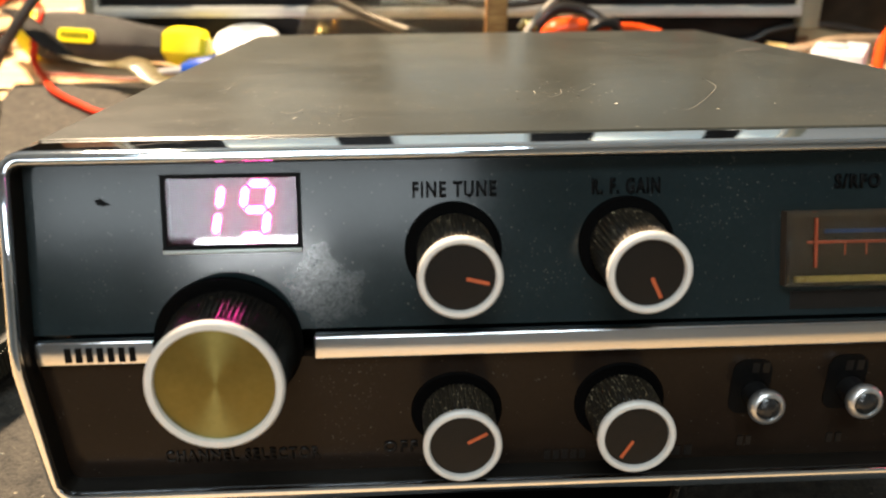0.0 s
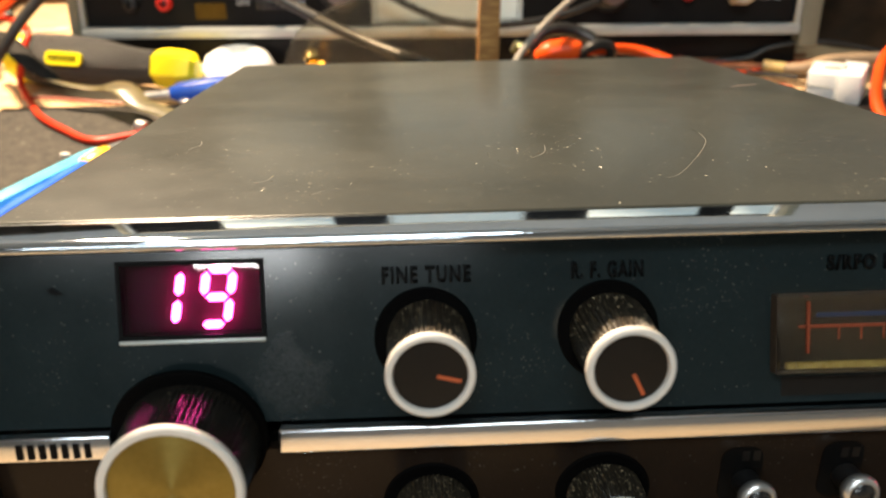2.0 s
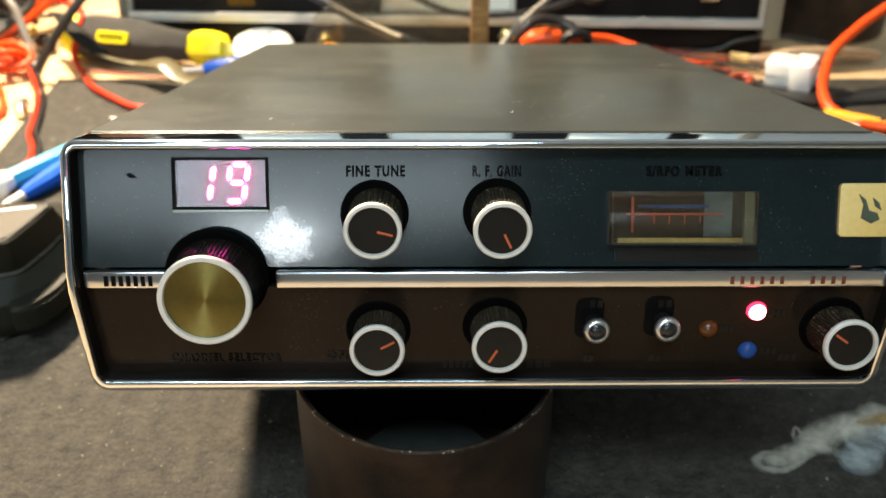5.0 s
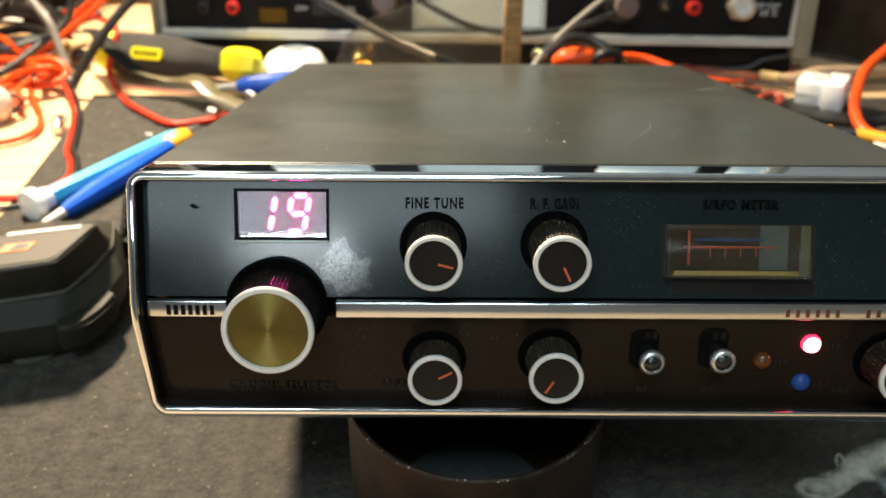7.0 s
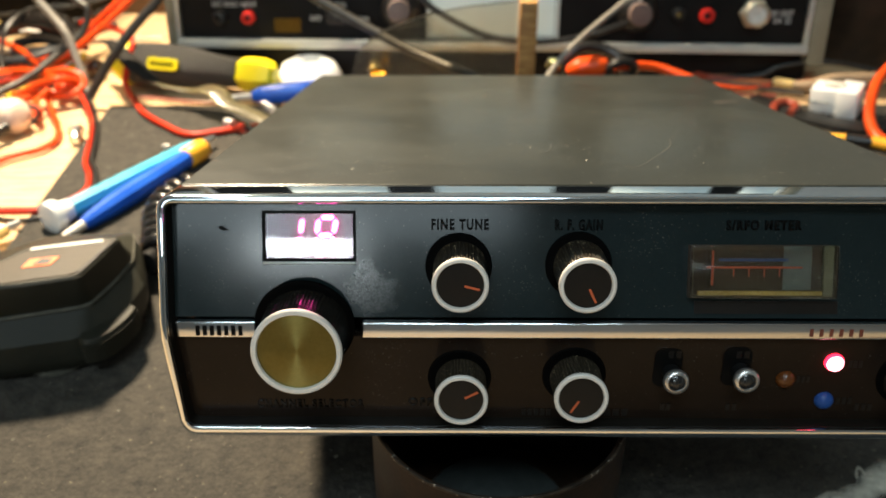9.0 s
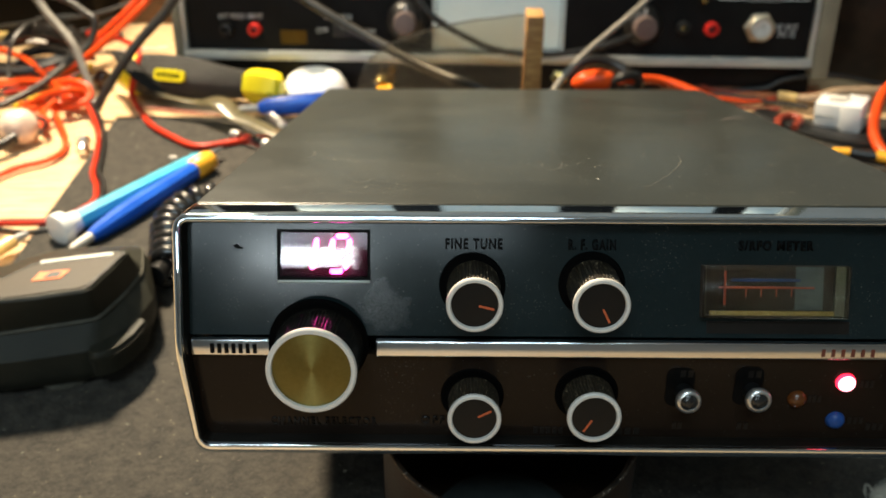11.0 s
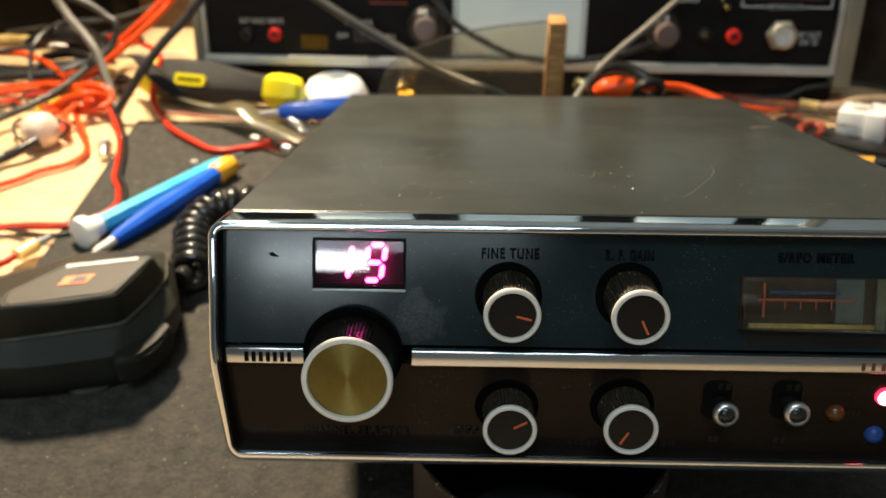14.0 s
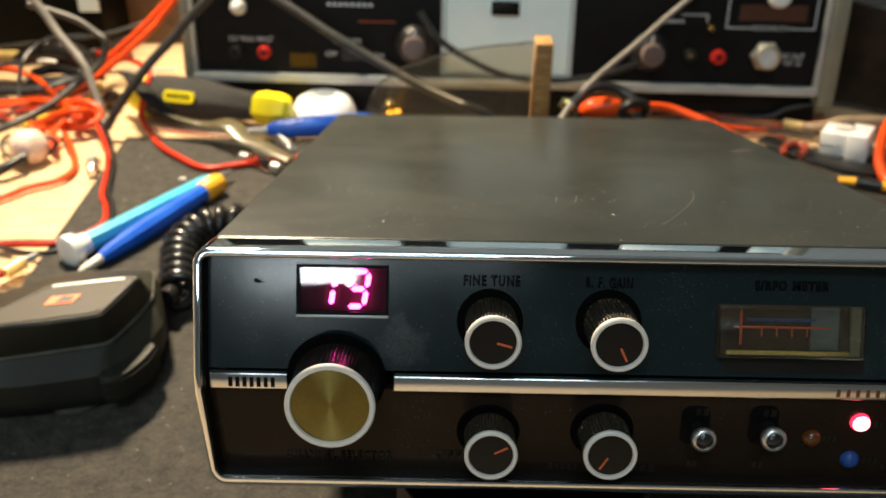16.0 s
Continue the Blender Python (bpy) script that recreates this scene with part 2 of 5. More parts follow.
    "amber_glass": surface("amber_window", (0.075, 0.040, 0.005), (0.11, 0.060, 0.008), 0.4, spec=0.1),
    "pale_brass": surface("pale_brass", (0.58, 0.50, 0.36), (0.68, 0.60, 0.46), 0.34, 0.8),
    "meter_black": surface("meter_dial", (0.036, 0.028, 0.021), (0.068, 0.049, 0.035), 0.5, spec=0.1),
    "meter_red": surface("meter_red", (0.34, 0.05, 0.02), (0.42, 0.08, 0.03), 0.5),
    "meter_blue": surface("meter_blue", (0.014, 0.035, 0.13), (0.02, 0.05, 0.17), 0.5),
    "window_glare": surface("painted_milky_glare", (0.055, 0.070, 0.072), (0.11, 0.13, 0.13), 0.4, scale=300),
    "meter_rim": surface("aged_clear_rim", (0.09, 0.085, 0.060), (0.17, 0.16, 0.11), 0.55, spec=0.15),
    "meter_gold": surface("yellowed_rim", (0.26, 0.17, 0.05), (0.50, 0.36, 0.13), 0.25),
    "display_back": surface("display_back", (0.038, 0.008, 0.018), (0.050, 0.010, 0.023), 0.5, spec=0.1),
    "tin_disc": surface("dull_disc", (0.035, 0.042, 0.042), (0.055, 0.064, 0.062), 0.4, scale=200),
    "case_black": surface("case_black", (0.002, 0.002, 0.002), (0.004, 0.0036, 0.003), 0.5, spec=0.08),
    "mic_edge": surface("worn_mic_edge", (0.055, 0.053, 0.042), (0.10, 0.095, 0.075), 0.6, scale=300, spec=0.2),
    "amber_lens": surface("amber_lens", (0.07, 0.020, 0.005), (0.11, 0.035, 0.007), 0.25),
    "blue_lens": surface("blue_lens", (0.012, 0.048, 0.19), (0.018, 0.068, 0.25), 0.35, spec=0.25),
    "gold_cap": surface("brushed_gold", (0.20, 0.17, 0.055), (0.26, 0.225, 0.08), 0.30, 1.0, vary=0.05),
    "glass": clear("window_glass", (0.84, 0.66, 0.76), 0.018, ior=1.42),
    "meter_glass": clear("meter_window", (0.95, 0.93, 0.85), 0.11, ior=1.2),
    "acrylic": clear("hazy_acrylic", (0.94, 0.90, 0.82), 0.08, trans=0.988),
    "fuse_glass": clear("fuse_glass", (0.95, 0.95, 0.93), 0.03),
    "crimp": clear("yellowed_nylon", (0.95, 0.72, 0.30), 0.3, trans=0.5),
    "led_core": glow("led_core", (1.0, 0.30, 0.36), 6.0),
    "digit": glow("led_magenta", (1.0, 0.07, 0.46), 20.0),
    "led_red": glow("led_red", (1.0, 0.015, 0.045), 4.5),
}


def scuffed(m, tone, scale, cut, amount):
    """Adds fine broken scratches and scattered fibres to a painted surface."""
    n, l = m.node_tree.nodes, m.node_tree.links
    b = n["Principled BSDF"]
    old = b.inputs["Base Color"].links[0].from_socket
    tc = n.new("ShaderNodeTexCoord")

    def tex(s, detail, dist=0.0):
        t = n.new("ShaderNodeTexNoise")
        t.inputs["Scale"].default_value, t.inputs["Detail"].default_value, t.inputs["Distortion"].default_value = s, detail, dist
        l.new(tc.outputs["Object"], t.inputs["Vector"])
        return t.outputs["Fac"]

    def op(kind, a, b_, clamp=False):
        t = n.new("ShaderNodeMath")
        t.operation, t.use_clamp = kind, clamp
        for k, v in ((0, a), (1, b_)):
            if isinstance(v, (int, float)):
                t.inputs[k].default_value = v
            else:
                l.new(v, t.inputs[k])
        return t.outputs[0]

    line = op("SUBTRACT", 1.0, op("MULTIPLY", op("ABSOLUTE", op("SUBTRACT", tex(scale, 0.0, 1.2), 0.5), 0.0), 55.0), True)
    patch = op("MULTIPLY", op("SUBTRACT", tex(scale * 1.7, 2.0), cut), 12.0, True)
    mask = op("MULTIPLY", op("MULTIPLY", line, patch), amount)
    mix = n.new("ShaderNodeMix")
    mix.data_type = "RGBA"
    l.new(mask, mix.inputs[0])
    l.new(old, mix.inputs[6])
    mix.inputs[7].default_value = (*tone, 1)
    l.new(mix.outputs[2], b.inputs["Base Color"])


scuffed(M["cover"], (0.20, 0.19, 0.16), 150.0, 0.63, 0.25)

def knurled(m, radius, pitch, strength):
    """Adds a diamond knurl running round the z axis of the part."""
    n, l = m.node_tree.nodes, m.node_tree.links
    tc, sep = n.new("ShaderNodeTexCoord"), n.new("ShaderNodeSeparateXYZ")
    l.new(tc.outputs["Object"], sep.inputs[0])

    def op(kind, a, b_=None):
        t = n.new("ShaderNodeMath")
        t.operation = kind
        for k, v in ((0, a), (1, b_)):
            if isinstance(v, (int, float)):
                t.inputs[k].default_value = v
            elif v is not None:
                l.new(v, t.inputs[k])
        return t.outputs[0]

    around = op("MULTIPLY", op("ARCTAN2", sep.outputs["Y"], sep.outputs["X"]), radius)
    k = 2 * math.pi / pitch
    waves = [op("SINE", op("MULTIPLY", op(kind, around, sep.outputs["Z"]), k)) for kind in ("ADD", "SUBTRACT")]
    bump = n.new("ShaderNodeBump")
    bump.inputs["Strength"].default_value, bump.inputs["Distance"].default_value = strength, 0.0005
    l.new(op("MULTIPLY", waves[0], waves[1]), bump.inputs["Height"])
    b = n["Principled BSDF"]
    if b.inputs["Normal"].links:
        l.new(b.inputs["Normal"].links[0].from_socket, bump.inputs["Normal"])
    l.new(bump.outputs[0], b.inputs["Normal"])


knurled(M["grip"], 0.014, 0.0036, 0.9)
scuffed(M["mic"], (0.12, 0.12, 0.10), 260.0, 0.62, 0.5)


def dusty(m, tone, dots, cluster, cut, amount):
    """Fine dust grains that gather in patches."""
    n, l = m.node_tree.nodes, m.node_tree.links
    b = n["Principled BSDF"]
    old = b.inputs["Base Color"].links[0].from_socket
    tc, vor, grp, gain, near, keep, mask, mix = (n.new("ShaderNode" + k) for k in ("TexCoord", "TexVoronoi", "TexNoise", "MapRange", "MapRange", "Math", "Math", "Mix"))
    vor.inputs["Scale"].default_value = dots
    grp.inputs["Scale"].default_value, grp.inputs["Detail"].default_value = cluster, 3.0
    l.new(tc.outputs["Object"], vor.inputs["Vector"])
    l.new(tc.outputs["Object"], grp.inputs["Vector"])
    near.inputs[1].default_value, near.inputs[2].default_value, near.inputs[3].default_value, near.inputs[4].default_value = 0.10, 0.24, 1.0, 0.0
    l.new(vor.outputs["Distance"], near.inputs[0])
    gain.inputs[1].default_value, gain.inputs[2].default_value = cut, cut + 0.12
    l.new(grp.outputs["Fac"], gain.inputs[0])
    keep.operation, mask.operation = "MULTIPLY", "MULTIPLY"
    l.new(near.outputs[0], keep.inputs[0])
    l.new(gain.outputs[0], keep.inputs[1])
    l.new(keep.outputs[0], mask.inputs[0])
    mask.inputs[1].default_value = amount
    mix.data_type = "RGBA"
    l.new(mask.outputs[0], mix.inputs[0])
    l.new(old, mix.inputs[6])
    mix.inputs[7].default_value = (*tone, 1)
    l.new(mix.outputs[2], b.inputs["Base Color"])


dusty(M["cover"], (0.25, 0.24, 0.20), 1250.0, 42.0, 0.58, 0.40)
dusty(M["panel"], (0.14, 0.13, 0.11), 1500.0, 90.0, 0.59, 0.55)
dusty(M["panel_low"], (0.12, 0.11, 0.09), 1500.0, 90.0, 0.61, 0.45)


def smudged(m, centre, r0, r1, gloss, rough):
    """A greasy fingerprint: a small patch with more gloss than the paint round it."""
    n, l = m.node_tree.nodes, m.node_tree.links
    b = n["Principled BSDF"]
    tc, dist, tex, add, ramp, spec, rgh = (n.new("ShaderNode" + k) for k in ("TexCoord", "VectorMath", "TexNoise", "Math", "MapRange", "MapRange", "Mix"))
    dist.operation = "DISTANCE"
    dist.inputs[1].default_value = centre
    l.new(tc.outputs["Object"], dist.inputs[0])
    tex.inputs["Scale"].default_value, tex.inputs["Detail"].default_value = 170.0, 6.0
    l.new(tc.outputs["Object"], tex.inputs["Vector"])
    add.operation = "MULTIPLY_ADD"
    l.new(tex.outputs["Fac"], add.inputs[0])
    add.inputs[1].default_value = 0.013
    l.new(dist.outputs["Value"], add.inputs[2])
    ramp.inputs[1].default_value, ramp.inputs[2].default_value, ramp.inputs[3].default_value, ramp.inputs[4].default_value = r0 + 0.0065, r1 + 0.0065, 1.0, 0.0
    l.new(add.outputs[0], ramp.inputs[0])
    streak, cut, worn = n.new("ShaderNodeTexNoise"), n.new("ShaderNodeMapRange"), n.new("ShaderNodeMath")
    streak.inputs["Scale"].default_value, streak.inputs["Detail"].default_value, streak.inputs["Roughness"].default_value = 1900.0, 4.0, 0.75
    l.new(tc.outputs["Object"], streak.inputs["Vector"])
    cut.inputs[1].default_value, cut.inputs[2].default_value, cut.inputs[3].default_value, cut.inputs[4].default_value = 0.36, 0.60, 0.30, 1.0
    l.new(streak.outputs["Fac"], cut.inputs[0])
    worn.operation = "MULTIPLY"
    l.new(ramp.outputs[0], worn.inputs[0])
    l.new(cut.outputs[0], worn.inputs[1])
    spec.inputs[3].default_value, spec.inputs[4].default_value = b.inputs["Specular IOR Level"].default_value, gloss
    l.new(worn.outputs[0], spec.inputs[0])
    l.new(spec.outputs[0], b.inputs["Specular IOR Level"])
    old = b.inputs["Roughness"].links[0].from_socket
    l.new(ramp.outputs[0], rgh.inputs[0])
    l.new(old, rgh.inputs[2])
    rgh.inputs[3].default_value = rough
    l.new(rgh.outputs[0], b.inputs["Roughness"])


smudged(M["panel"], (-0.0083, 0.0026, 0.0058), 0.0030, 0.0066, 1.0, 0.14)

gold = M["gold_cap"].node_tree
tangent = gold.nodes.new("ShaderNodeTangent")
tangent.direction_type, tangent.axis = "RADIAL", "Y"
gold.nodes["Principled BSDF"].inputs["Anisotropic"].default_value = 0.85
gold.nodes["Principled BSDF"].inputs["Anisotropic Rotation"].default_value = 0.25
gold.links.new(tangent.outputs[0], gold.nodes["Principled BSDF"].inputs["Tangent"])

# ---- builders ----


def thing(name, label, category, m=None, group="", kind=""):
    ob = tagged(new(name), label, category, group, kind)
    ob.empty_display_size = 0.01
    if m is not None:
        ob.matrix_world = m
    return ob


def part(name, bm, material, parent=None, label="", smooth=40.0, m=None):
    """Links a bmesh as one mesh object under a thing or a part."""
    if m is not None:
        bm.transform(m)
    bmesh.ops.recalc_face_normals(bm, faces=bm.faces[:])
    me = bpy.data.meshes.new(name)
    bm.to_mesh(me)
    bm.free()
    me.materials.append(M[material])
    if smooth:
        me.polygons.foreach_set("use_smooth", [True] * len(me.polygons))
        me.set_sharp_from_angle(angle=radians(smooth))
    ob = new(name, me)
    if parent is not None:
        ob.parent = parent
    if label:
        ob["label"] = label
    return ob


def box(x0, x1, y0, y1, z0, z1, bevel=0.0, seg=2):
    bm = bmesh.new()
    bmesh.ops.create_cube(bm, size=1.0)
    bm.transform(Matrix.Translation(((x0 + x1) / 2, (y0 + y1) / 2, (z0 + z1) / 2)) @ Matrix.Diagonal((x1 - x0, y1 - y0, z1 - z0, 1)))
    if bevel:
        bmesh.ops.bevel(bm, geom=bm.edges[:], offset=bevel, segments=seg, profile=0.5, affect="EDGES")
    return bm


def rings(loops, cap0=True, cap1=True, closed=False):
    """A skin through loops of points, one after another."""
    bm = bmesh.new()
    vs = [[bm.verts.new(p) for p in loop] for loop in loops]
    n = len(vs[0])
    pairs = list(zip(vs, vs[1:])) + ([(vs[-1], vs[0])] if closed else [])
    for a, b in pairs:
        for i in range(n):
            bm.faces.new((a[i], a[(i + 1) % n], b[(i + 1) % n], b[i]))
    if not closed and cap0:
        bm.faces.new(vs[0][::-1])
    if not closed and cap1:
        bm.faces.new(vs[-1])
    return bm


def lathe(profile, n=32, flute=0, depth=0.0, span=None):
    """Turns (radius, height) about z; flute: ribs round the side, cut into the profile points named in span."""
    loops = []
    for k, (r, z) in enumerate(profile):
        ring = []
        for i in range(n):
            a = 2 * math.pi * i / n
            rr = r - (depth if flute and span and k in span and i % (n // flute) else 0.0)
            ring.append((rr * math.cos(a), rr * math.sin(a), z))
        loops.append(ring)
    return rings(loops)


FRONT = pose(0, 0, 0, 90, 0, 0)  # turns z onto -y: things that stand out of a front panel


def spline(points, step=8, closed=False):
    pts = [Vector(p) for p in points]
    out, n = [], len(pts)
    for i in range(n if closed else n - 1):
        p = [pts[(i + k) % n] if closed else pts[min(max(i + k, 0), n - 1)] for k in (-1, 0, 1, 2)]
        for j in range(step):
            t = j / step
            out.append(0.5 * ((2 * p[1]) + (p[2] - p[0]) * t + (2 * p[0] - 5 * p[1] + 4 * p[2] - p[3]) * t * t + (3 * p[1] - p[0] - 3 * p[2] + p[3]) * t ** 3))
    if not closed:
        out.append(pts[-1])
    return out


def tube(points, r, n=10, step=8, smooth_path=True, flat=1.0):
    """A round (or flattened) bar swept along points; r may be a list, one radius for each given point."""
    path = spline(points, step) if smooth_path else [Vector(p) for p in points]
    m = len(path)
    if isinstance(r, (int, float)):
        rs = [r] * m
    else:
        rs = [np.interp(i / (m - 1) * (len(r) - 1), range(len(r)), r) for i in range(m)]
    loops, up = [], None
    for i, p in enumerate(path):
        d = (path[min(i + 1, m - 1)] - path[max(i - 1, 0)]).normalized()
        if up is None:
            up = Vector((0, 0, 1)) if abs(d.z) < 0.9 else Vector((1, 0, 0))
        side = d.cross(up).normalized()
        up = side.cross(d).normalized()
        loops.append([p + side * (rs[i] * math.cos(2 * math.pi * k / n)) + up * (rs[i] * flat * math.sin(2 * math.pi * k / n)) for k in range(n)])
    return rings(loops)


def prism(outline, y0, y1, bevel=0.0):
    """An outline in x and z, given depth from y0 to y1."""
    bm = rings([[(x, y0, z) for x, z in outline], [(x, y1, z) for x, z in outline]])
    if bevel:
        bmesh.ops.bevel(bm, geom=bm.edges[:], offset=bevel, segments=2, profile=0.5, affect="EDGES")
    return bm


def round_rect(x0, x1, z0, z1, r, n=6):
    out = []
    for cx, cz, a0 in ((x1 - r, z0 + r, -90), (x1 - r, z1 - r, 0), (x0 + r, z1 - r, 90), (x0 + r, z0 + r, 180)):
        for i in range(n + 1):
            a = radians(a0 + 90 * i / n)
            out.append((cx + r * math.cos(a), cz + r * math.sin(a)))
    return out


def writing(name, text, width, height, m, material, parent, extrude=0.0003, label="", bold=0.0):
    """Words in the built-in font, fitted to a width and a cap height, centred on m, facing -y."""
    cu = bpy.data.curves.new(name, "FONT")
    cu.body, cu.align_x, cu.align_y, cu.size, cu.extrude, cu.resolution_u = text, "CENTER", "CENTER", 1.0, 0.0, 3
    cu.offset, cu.space_character = bold, 1.22
    tmp = bpy.data.objects.new(name, cu)
    me = bpy.data.meshes.new_from_object(tmp)
    bpy.data.objects.remove(tmp)
    xs = [v.co.x for v in me.vertices]
    ys = [v.co.y for v in me.vertices]
    sx, sy = width / (max(xs) - min(xs)), height / (max(ys) - min(ys))
    cx, cy = (max(xs) + min(xs)) / 2, (max(ys) + min(ys)) / 2
    bm = bmesh.new()
    bm.from_mesh(me)
    bpy.data.meshes.remove(me)
    out = bmesh.ops.extrude_face_region(bm, geom=bm.faces[:])
    bmesh.ops.translate(bm, vec=(0, 0, 1), verts=[v for v in out["geom"] if isinstance(v, bmesh.types.BMVert)])
    bm.transform(m @ FRONT @ Matrix.Diagonal((sx, sy, extrude, 1)) @ Matrix.Translation((-cx, -cy, 0)))
    return part(name, bm, material, parent, label, smooth=0)


def join(*bms):
    out = bmesh.new()
    for b in bms:
        me = bpy.data.meshes.new("tmp")
        b.to_mesh(me)
        b.free()
        out.from_mesh(me)
        bpy.data.meshes.remove(me)
    return out


def bars(name, count, x0, x1, z0, z1, y, material, parent, gap=0.35, thick=0.0002, m=None):
    """Plain bars in place of writing, each a part of its own."""
    step = (x1 - x0) / count
    for i in range(count):
        part(name, box(x0 + i * step, x0 + (i + 1 - gap) * step, y - thick, y, z0, z1), material, parent, smooth=0, m=m)


def pieces(name, bounds, material, parent, label="", m=None, bevel=0.0):
    """Alike small boxes, each a part of its own."""
    for b in bounds:
        part(name, box(*b, bevel), material, parent, label, smooth=0, m=m)


# ---- the room and the bench ----
bench = thing("workbench", "pine workbench top with a worn light surface", "workbench", kind="structure")
part("bench_top", box(-1.3, 1.3, -0.45, 0.80, -0.036, -0.003, 0.002), "wood", bench)
tagged(part("bench_mat", rings([[(x, y, z) for x, y in ((-0.1755, -0.060), (0.60, -0.300), (0.60, 0.333), (-0.1950, 0.3300))] for z in (-0.0029, 0.0)]), "mat"), "dusty charcoal rubber mat lying on the workbench", "mat")
tagged(part("floor", box(-1.8, 1.8, -2.5, 1.0, -0.80, -0.75), "floor"), "plain brown sheet vinyl floor", "floor", kind="structure")
tagged(part("ceiling", box(-1.8, 1.8, -2.5, 1.0, 1.75, 1.80), "ceiling"), "plain off-white painted ceiling", "ceiling", kind="structure")
for wall_name, b in (("wall_north", (-1.8, 1.8, 0.90, 1.0, -0.75, 1.75)), ("wall_south", (-1.8, 1.8, -2.6, -2.5, -0.75, 1.75)),
                     ("wall_east", (1.8, 1.9, -2.5, 1.0, -0.75, 1.75)), ("wall_west", (-1.9, -1.8, -2.5, 1.0, -0.75, 1.75))):
    tagged(part(wall_name, box(*b), "wall"), "plain dull painted wall", "wall", kind="structure")

# ---- the radio, in its own frame: x along the front, y to the back, z up; the nose of the front is at 0, 0 ----
radio = thing("cb_radio", "charcoal mobile transceiver with chrome bezel, propped nose-up on a round tin", "radio", RADIO)
XL, XR, ZB, ZT = -0.0540, 0.1257, -0.0281, 0.0280


def nose(z):
    return 0.20 * z if z > 0 else (0.0 if z > -0.0038 else 0.125 * (-0.0038 - z))


LIP = 0.0033  # how far the bezel stands out before the front line


def bezel_path():
    out = []
    for x, z in round_rect(XL, XR, ZB, ZT, 0.0036, 6):
        out.append((x, z))
    dense = []
    for i, (x, z) in enumerate(out):
        x2, z2 = out[(i + 1) % len(out)]
        dense.append((x, z))
        if abs(z2 - z) > 0.02:
            stops = [-0.0038, 0.0005]
            for zz in (stops if z2 > z else stops[::-1]):
                dense.append((x + (x2 - x) * (zz - z) / (z2 - z), zz))
    return dense


def sweep_frame(section):
    """The bezel: a section of (inward, depth) run round the front; depth counts from the nosed front line."""
    path = bezel_path()
    n = len(path)
    loops = []
    cx, cz = (XL + XR) / 2, (ZB + ZT) / 2
    for i, (x, z) in enumerate(path):
        ax, az = path[i - 1]
        bx, bz = path[(i + 1) % n]
        t = Vector((bx - ax, 0, bz - az)).normalized()
        inn = Vector((-t.z, 0, t.x))
        inset = 0.0016 * (min(z, 0.0) / ZB) ** 2
        base = Vector((x + (inset if x < cx else -inset), 0, z))
        deep = 0.0009 * max(0.0, inn.z) ** 2  # the lower rail is deeper than the others
        loops.append([base + inn * (u - deep + deep * min(u / 0.0017, 1.0)) + Vector((0, (nose(z) - LIP + v) if v < 0.02 else v - 1.0, 0)) for u, v in section])
    return rings(loops, closed=True)


# profiles run from the rear outer edge over the lip to the rear inner edge; depths of 1 and more are fixed
part("bezel", sweep_frame([(0.0002, 1.0135), (0.0, 0.0014), (0.0001, 0.0008), (0.0003, 0.0004), (0.0006, 0.00015), (0.0010, 0.00005), (0.0015, 0.0), (0.0017, 0.0001), (0.00185, 0.0004),
                           (0.0019, 0.0009), (0.0019, 0.0070), (0.0012, 1.0135)]), "chrome", radio, "polished chrome front frame, pitted")
part("gasket", sweep_frame([(0.00185, 0.0009), (0.00205, 0.0008), (0.0022, 0.0011), (0.0023, 0.0072), (0.00185, 0.0072)]), "groove", radio, "black inner wall of the front frame")

body = part("cover", box(-0.0515, 0.1215, 0.0120, 0.2300, -0.0245, 0.0281, 0.0007, 3), "cover", radio, "scuffed charcoal painted steel lid")
rng = random.Random(12)
for path, r in (([(0.0530, 0.0300), (0.0561, 0.0323), (0.0639, 0.0465), (0.0700, 0.0600), (0.0718, 0.0700)], 0.00012), ([(0.0330, 0.0480), (0.0360, 0.0530), (0.0372, 0.0600)], 0.00014),
                ([(-0.0165, 0.0330), (-0.0145, 0.0350), (-0.0140, 0.0385)], 0.00016), ([(-0.0345, 0.0640), (-0.0330, 0.0690), (-0.0338, 0.0730)], 0.00014), ([(-0.0060, 0.0240), (-0.0040, 0.0270)], 0.00014)):
    part("scratch", tube([(x, y, 0.0281) for x, y in path], r, 6, flat=0.25), "faint_scratch", radio, "faint pale scratch in the lid paint")
part("scuff", tube([(0.1045, 0.1400, 0.0281), (0.1090, 0.1430, 0.0281), (0.1140, 0.1445, 0.0281)], [0.0006, 0.0016, 0.0004], 10, flat=0.03), "scuff", radio, "pinkish rubbed scuff")
grit = bmesh.new()
for gx, gy, spread, count in ((0.0380, 0.0508, 0.0090, 60), (-0.0151, 0.0342, 0.0040, 16), (-0.0050, 0.0255, 0.0040, 14), (-0.0325, 0.0600, 0.0060, 20), (0.0133, 0.0555, 0.0050, 10),
                              (0.0666, 0.1153, 0.0180, 14), (0.0047, 0.1253, 0.0120, 8), (0.0850, 0.0400, 0.0250, 26), (0.0300, 0.0900, 0.0500, 40)):
    for _ in range(count):
        x, y, r = min(0.118, max(-0.049, rng.gauss(gx, spread))), max(0.0145, rng.gauss(gy, spread)), 0.00009 + 0.00017 * rng.random() ** 2
        vs = [grit.verts.new((x + r * rng.uniform(-1.5, 1.5), y + r * rng.uniform(-2.5, 2.5), 0.0281 + (r * 0.6 if i == 3 else 0.0))) for i in range(4)]
        for f in ((0, 1, 2), (0, 1, 3), (1, 2, 3), (2, 0, 3)):
            grit.faces.new([vs[i] for i in f])
